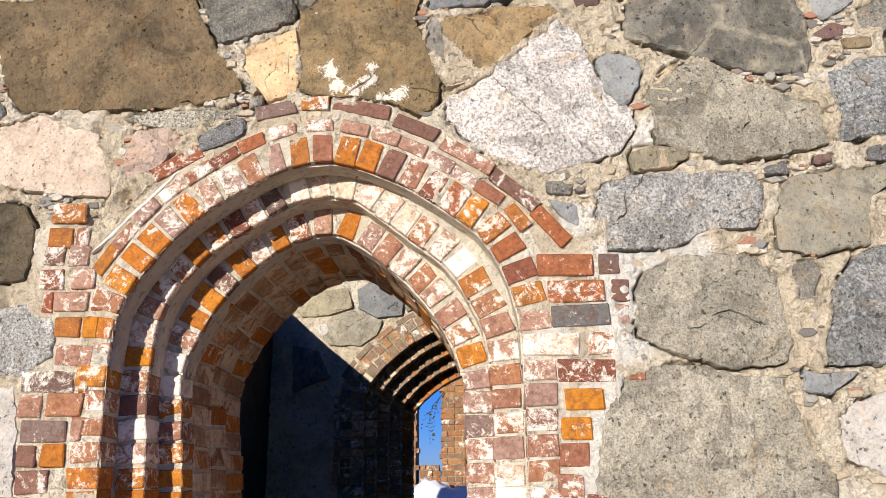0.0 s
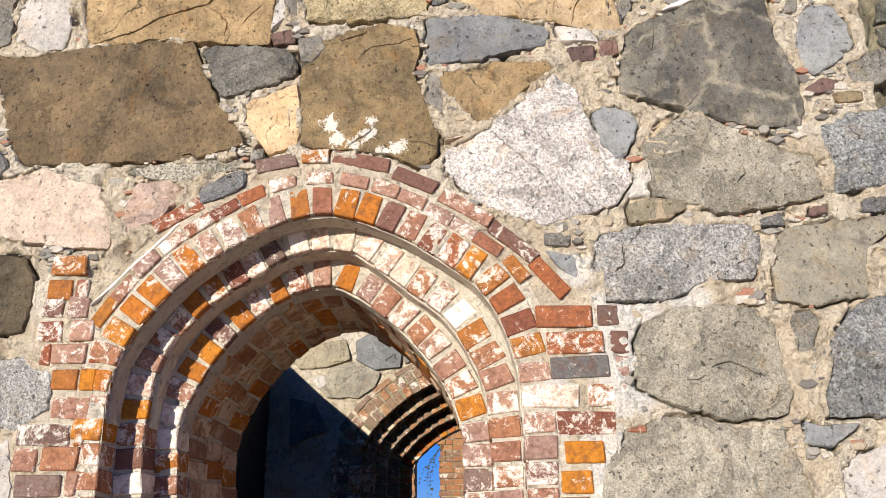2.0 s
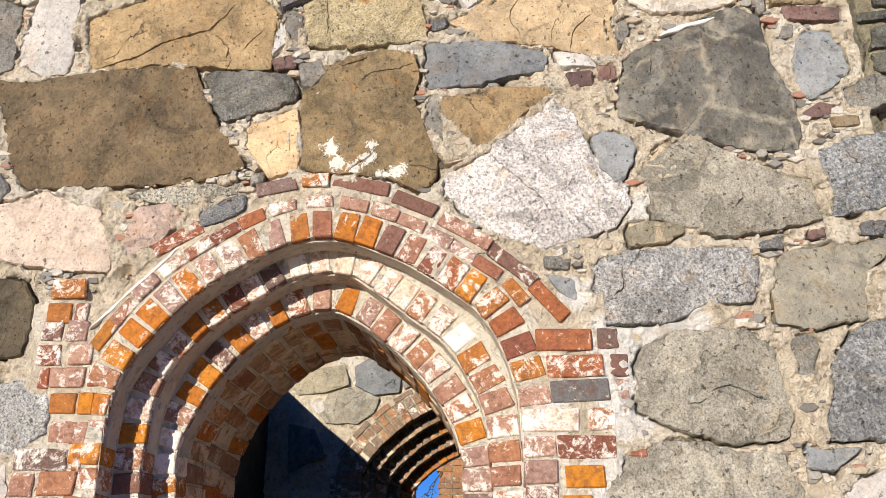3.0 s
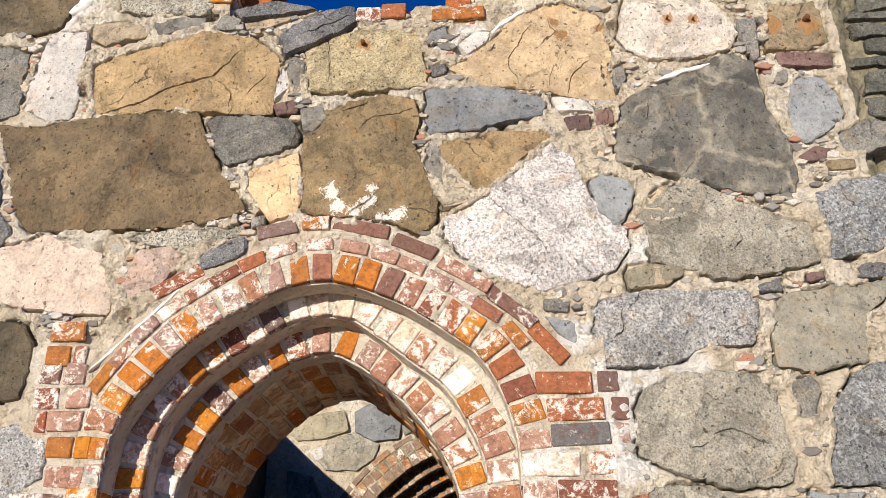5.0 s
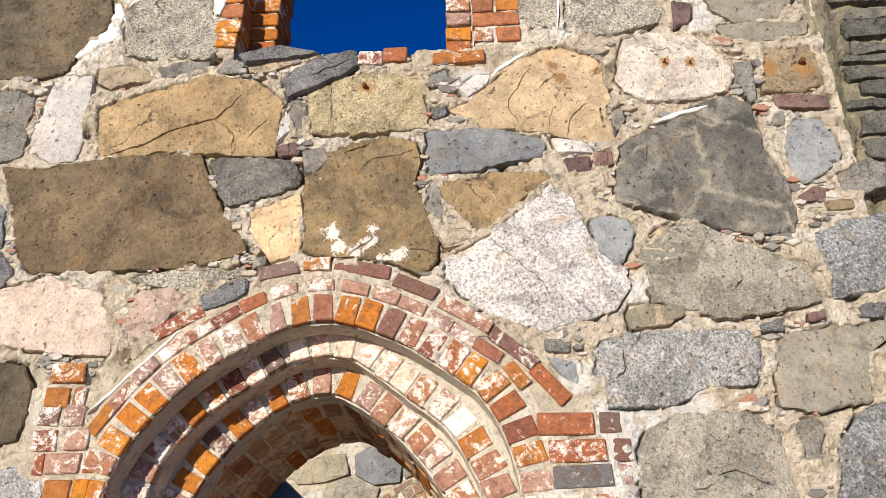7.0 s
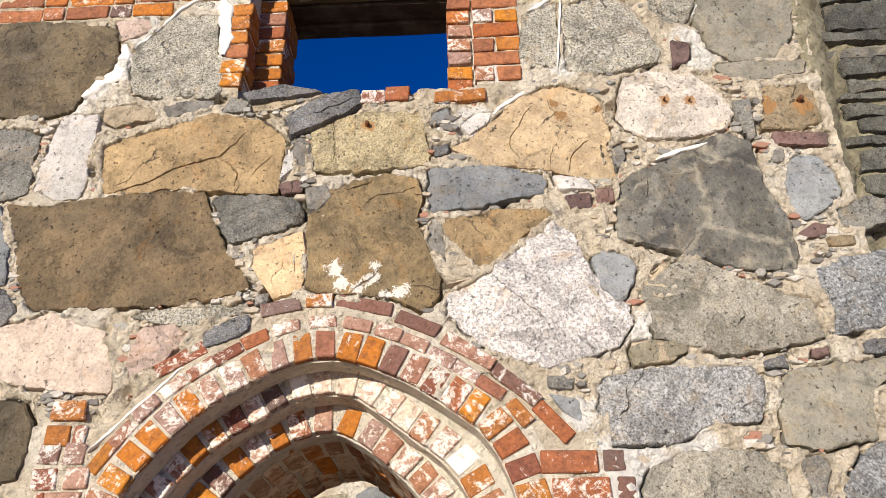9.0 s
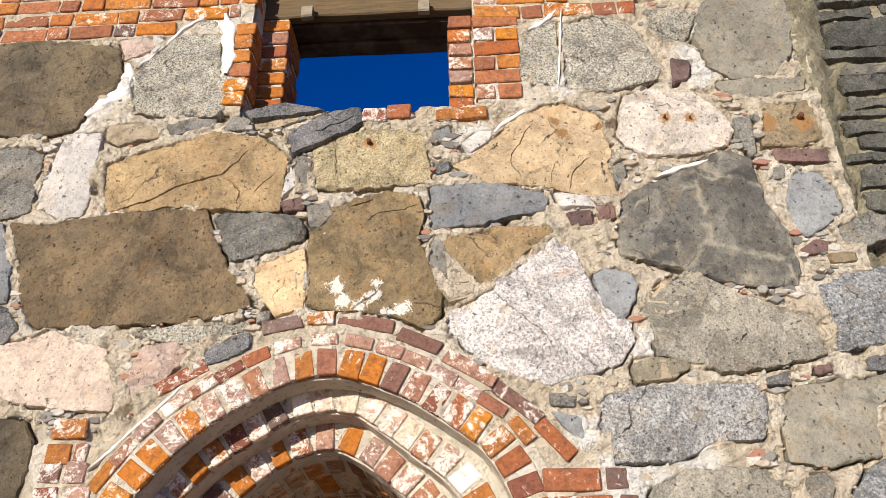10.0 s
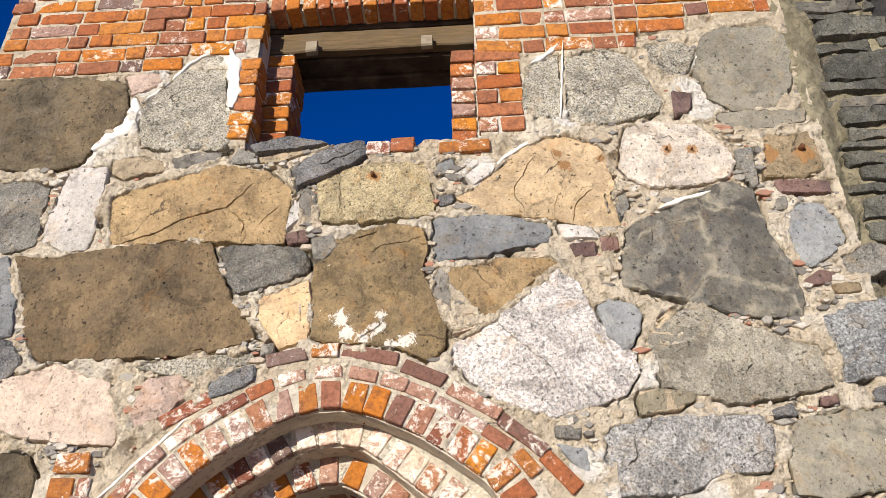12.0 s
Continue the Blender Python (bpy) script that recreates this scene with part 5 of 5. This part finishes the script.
for lo, hi in (((-0.04, 0.03, 0), (1.2, 0.5, 4.96)), ((-0.04, 0.03, 4.964), (0.50, 0.5, 6.2))):
    box_into(bm, lo, hi)
bm.transform(BM)
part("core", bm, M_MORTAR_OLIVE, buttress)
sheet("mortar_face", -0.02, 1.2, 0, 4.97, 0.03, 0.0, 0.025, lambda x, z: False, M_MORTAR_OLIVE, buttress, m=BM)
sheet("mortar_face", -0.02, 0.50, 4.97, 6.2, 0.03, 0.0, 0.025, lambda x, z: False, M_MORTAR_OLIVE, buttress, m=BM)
r3 = random.Random(21)
z, seed = 1.4, 300
while z < 6.2:
    h = r3.choice((0.05, 0.06, 0.08, 0.08, 0.10, 0.13, 0.20))
    edge = 0.55 + r3.uniform(-0.04, 0.03) if z > 4.93 else 1.22
    x = r3.uniform(0.05, 0.16)
    while x < edge - 0.05:
        w = min(edge - x, r3.uniform(0.2, 0.5) if h < 0.2 else r3.uniform(0.3, 0.5))
        j = lambda: r3.uniform(-0.02, 0.02)
        o = [(x + j(), z + j()), (x + w * 0.5, z + j()), (x + w - 0.01 + j(), z + j()), (x + w - 0.01 + j(), z + h * 0.5), (x + w - 0.02 + j(), z + h - 0.01 + j()), (x + w * 0.4, z + h - 0.01 + j()), (x + j(), z + h - 0.012 + j())]
        seed += 1
        # mostly the darkened kinds, which carry this wall's shade in their colour
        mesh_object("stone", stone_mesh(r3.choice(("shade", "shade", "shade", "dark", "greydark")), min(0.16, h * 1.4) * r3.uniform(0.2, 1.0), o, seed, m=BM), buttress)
        x += w + 0.012
    z += h + r3.uniform(0.004, 0.026)
# rounded fillet of mortar in the corner
verts, faces, n = [], [], 9
for i in range(250):
    z = 1.2 + 0.0198 * i
    for k in range(n):
        u = k / (n - 1)
        a = Vector((1.645 + 0.03 * nse(3, 1, z, 4) + 0.015 * nse(3, 1, z, 14), 0.0, z)).lerp(BM @ Vector((0.05 + 0.10 * max(0.0, min(1.1, z - 4)) + 0.03 * nse(5, 1, z, 4) + 0.015 * nse(5, 1, z, 14), 0.0, z)), u)
        d = 0.028 * math.sin(math.pi * u) ** 0.6 + 0.026 * nse(u * 0.15, 2, z, 9) + 0.014 * nse(u * 0.2, 2, z, 25)
        verts.append((a.x - d * 0.4, a.y - d, a.z))
for i in range(249):
    for k in range(n - 1):
        a = i * n + k
        faces.append((a, a + 1, a + n + 1, a + n))
mesh_object("mortar_fillet", from_lists("mortar_fillet", verts, faces, M_MORTAR_OLIVE), buttress, "olive weathered mortar")

# ---- the roofless room behind: side walls, back wall with a five-order arch ----
bm = bmesh.new()
ridge = [(0.46, 2.70), (2.3, 3.02), (3.6, 3.26), (4.6, 3.40), (5.98, 3.66), (6.75, 3.60)]
rows_ = []
for y, z in ridge:
    rows_.append([bm.verts.new((-2.74, y, 0)), bm.verts.new((-2.74, y, z - 0.03)), bm.verts.new((-2.40, y, z)), bm.verts.new((-2.40, y, 0))])
for a, d in zip(rows_, rows_[1:]):
    for k in range(3):
        bm.faces.new((a[k], a[k + 1], d[k + 1], d[k]))
bm.faces.new(rows_[0][::-1])
bm.faces.new(rows_[-1])
# coloured near black in place of the shade inside the room
side = part("wall_west", bm, ROCK["room_shade"], None)
tagged(side, "roofless rubble side wall, coloured black for the shade in the room", "wall", "", "structure")
# unseen wall, added this tall to block sky light from the right
bm = bmesh.new()
box_into(bm, (2.3, 0.7, 0), (2.9, 5.98, 6.5))
side = part("wall_east", bm, ROCK["room_shade"], None)
tagged(side, "roofless rubble side wall, coloured black for the shade in the room", "wall", "", "structure")
# unseen floor, added dark so that the room gets little bounce
bm = bmesh.new()
box_into(bm, (-2.4, 0.0, 0.0), (2.3, 9.5, 0.012))
inner_floor = part("floor", bm, M_LIGHT_SINK, None)
tagged(inner_floor, "unseen floor of the roofless room, coloured dark to stop bounce", "floor", "", "structure")
BACK, STEPS = 6.0, ((1.85, 0.0), (1.73, 0.19), (1.61, 0.38), (1.49, 0.57), (1.37, 0.76))


def round_path(r):
    cx, cz, half = 0.19, 1.57, r - 0.30
    a = math.acos(half / r)
    arc = [(cx - r * math.cos(a + (math.pi - 2 * a) * i / 24), cz + r * math.sin(a + (math.pi - 2 * a) * i / 24)) for i in range(25)]
    return [Vector((cx - half, 0, z * 0.2)) for z in range(0, int((arc[0][1]) / 0.2))] + [Vector((x, 0, z)) for x, z in arc] + [Vector((cx + half, 0, z * 0.2)) for z in range(int((arc[0][1]) / 0.2) - 1, -1, -1)]


def dense(path):
    out = []
    for a, b in zip(path, path[1:]):
        n = max(1, round((b - a).length / 0.02))
        out += [a.lerp(b, i / n) for i in range(n)]
    return out + [path[-1]]


hole = [(p.x, p.z) for p in round_path(1.9)]
back = sheet("wall_back", -2.4, 2.3, 0, 5.2, 0.05, BACK + 0.02, 0.02, lambda x, z: inside(x, z + 0.01, hole), M_MORTAR)
tagged(back, "inner wall of large grey fieldstones in pale mortar", "wall", "", "structure")
bm = bmesh.new()
for lo, hi in (((-2.4, BACK + 0.06, 0), (-1.75, 7.3, 5.2)), ((2.1, BACK + 0.06, 0), (2.3, 7.3, 5.2)), ((-1.75, BACK + 0.06, 3.62), (2.1, 7.3, 5.2))):
    box_into(bm, lo, hi)
part("core", bm, M_MORTAR, back)
mesh_object("stone", stone_mesh("slate", 0.05, [(-1.44, 3.74), (-1.30, 3.83), (-1.04, 3.80), (-0.92, 3.67), (-0.94, 3.44), (-1.23, 3.42), (-1.42, 3.53)], 500, y=BACK, fine=0.05), back, ROCK_WORDS["slate"])
mesh_object("stone", stone_mesh("moss", 0.04, [(-2.19, 3.55), (-1.87, 3.72), (-1.56, 3.77), (-1.50, 3.54), (-1.75, 3.46), (-2.07, 3.44)], 501, y=BACK, fine=0.05), back, ROCK_WORDS["moss"])
mesh_object("stone", stone_mesh("fieldstone", 0.05, [(-1.84, 3.24), (-1.72, 3.45), (-1.44, 3.51), (-1.17, 3.39), (-1.21, 3.23), (-1.40, 3.11), (-1.75, 3.12)], 502, y=BACK, fine=0.05), back, ROCK_WORDS["fieldstone"])
mesh_object("stone", stone_mesh("grey", 0.04, [(-0.91, 3.59), (-0.74, 3.64), (-0.68, 3.58), (-0.88, 3.48)], 503, y=BACK, fine=0.05), back, ROCK_WORDS["grey"])
mesh_object("stone", stone_mesh("grey", 0.04, [(-2.16, 3.11), (-1.88, 3.05), (-1.74, 2.77), (-2.14, 2.59)], 504, y=BACK, fine=0.05), back, ROCK_WORDS["grey"])
mesh_object("stone", stone_mesh("white", 0.03, [(-1.92, 3.33), (-1.79, 3.37), (-1.77, 3.26), (-1.85, 3.22)], 505, y=BACK, fine=0.05), back, ROCK_WORDS["white"])
mesh_object("stone", stone_mesh("grey", 0.05, [(-0.92, 3.73), (-0.79, 3.89), (-0.54, 3.92), (-0.51, 3.69), (-0.63, 3.66)], 506, y=BACK, fine=0.05), back, ROCK_WORDS["grey"])
inner_arch = empty("inner_archway")
tagged(inner_arch, "round brick archway of five receding orders in the inner wall", "archway")
for k, (r, dy) in enumerate(STEPS):
    fr = frames_of(dense(round_path(r)))
    ob = empty("order", inner_arch)
    ring_bed("mortar_bed", fr, 0.006, 0.26, BACK + dy + 0.012, BACK + dy + 0.21, M_MORTAR_OLIVE, ob)
    ring_bricks(ob, fr, 1.2, fr[-1][0] * 0.62, 0.1, 0, 0.12, BACK + dy, 0.19, 0.082, lambda p, i: rnd.choice((M_BRICK_INNER, M_BRICK_INNER, M_BRICK_VAULT)) if k < 4 else rnd.choice((O, O, M_BRICK_UP)), rnd)
    if k == 0:
        ring_bricks(ob, fr, 1.6, fr[-1][0] * 0.62, 0.1, 0.13, 0.11, BACK, 0.1, 0.082, lambda p, i: rnd.choice((M_BRICK_INNER, M_BRICK_INNER, D)), rnd)
        ring_bricks(ob, fr, 1.6, fr[-1][0] * 0.62, 0.24, 0.255, 0.06, BACK, 0.1, 0.22, lambda p, i: M_BRICK_INNER, rnd)

# ---- beyond: a brick ruin with a tall slit, snow on the rubble ----


def rough_bricks(name, x0, x1, y, z0, z1, depth, label):
    verts, faces = [], []
    r4 = random.Random(round(abs(x0) * 100))
    z, odd = z0, 0
    while z < z1:
        x = x0 - (0.13 if odd else 0)
        while x < x1:
            w = r4.choice((0.26, 0.26, 0.13))
            a, b = max(x0 + r4.uniform(-0.03, 0.03), x), min(x1 + r4.uniform(-0.03, 0.03), x + w - 0.016)
            if b - a > 0.03:
                yy, base = y + r4.uniform(-0.012, 0.012), len(verts)
                verts += [(xx, yv, zz) for xx in (a, b) for yv in (yy, yy + depth) for zz in (z, z + 0.082)]
                faces += [tuple(base + i for i in q) for q in ((0, 4, 5, 1), (0, 1, 3, 2), (4, 6, 7, 5), (1, 5, 7, 3), (0, 2, 6, 4))]
            x += w
        z += 0.098
        odd = 1 - odd
    ob = empty(name)
    tagged(ob, label, "ruin wall", "", "structure")
    mesh_object("bricks", from_lists("bricks", verts, faces, M_BRICK_FAR, False), ob, "", "stuff")
    b2 = bmesh.new()
    box_into(b2, (x0 + 0.04, y + 0.015, 0), (x1 - 0.04, y + depth + 0.4, z1 - 0.04))
    part("core", b2, M_MORTAR_OLIVE, ob)
    return ob


rough_bricks("ruin_wall", -0.84, 1.4, 12.0, 0.0, 5.0, 0.3, "weathered brick pier of the far ruin")
rough_bricks("ruin_wall", -4.0, -1.24, 12.0, 0.0, 5.0, 0.3, "weathered brick pier of the far ruin")
rough_bricks("ruin_wall", -1.236, -0.844, 12.02, 0.0, 1.92, 0.3, "low brick sill of the far ruin")
verts, faces = [], []
for i in range(41):
    for k in range(13):
        x, u = -2.6 + 0.09 * i, k / 12
        hgt = 1.62 + 0.14 * nse(x, 0, 3, 2.2) + 0.12 * nse(x, 0, 9, 7)
        verts.append((x, 10.4 + 1.4 * u + 0.1 * nse(x, u, 2, 5), max(0.0, hgt * math.sin(min(1.0, u * 1.5 + 0.05) * math.pi / 2) + 0.12 * nse(x, u * 2, 4, 6)) if k else 0.0))
for i in range(40):
    for k in range(12):
        a = i * 13 + k
        faces.append((a, a + 13, a + 14, a + 1))
bank = mesh_object("snow_bank", from_lists("snow_bank", verts, faces, M_SNOW), None)
tagged(bank, "bright snow lying over a rubble heap", "snow bank", "", "structure")


def twig(x, z, y, seed):
    r5 = random.Random(seed)
    bm2 = bmesh.new()
    stack = [(Vector((x, y, z)), Vector((-0.4, 0, -0.7)), 0.012, 0)]
    while stack:
        p, d, rr, lev = stack.pop()
        for _ in range(5):
            q = p + d.normalized() * 0.07
            mm = Matrix.Translation((p + q) / 2) @ (q - p).to_track_quat("Z", "Y").to_matrix().to_4x4()
            bmesh.ops.create_cone(bm2, segments=5, radius1=rr, radius2=rr * 0.85, depth=0.075, matrix=mm)
            p, rr = q, rr * 0.85
            d = d + Vector((r5.uniform(-0.4, 0.4), 0, r5.uniform(-0.4, 0.3)))
            if lev < 2 and r5.random() < 0.5:
                stack.append((p, d + Vector((r5.uniform(-1, 1), 0, r5.uniform(-0.6, 0.6))), rr * 0.7, lev + 1))
            if lev:
                lv = [bm2.verts.new(p + Vector((r5.uniform(-0.03, 0.03), r5.uniform(-0.02, 0.02), r5.uniform(-0.03, 0.03)))) for _ in range(4)]
                bm2.faces.new(lv)
    ob = part("hanging_twigs", bm2, M_TWIG, None)
    return tagged(ob, "bare dark twigs hanging from the far brick pier", "twigs")


twig(-0.78, 3.22, 11.95, 3)
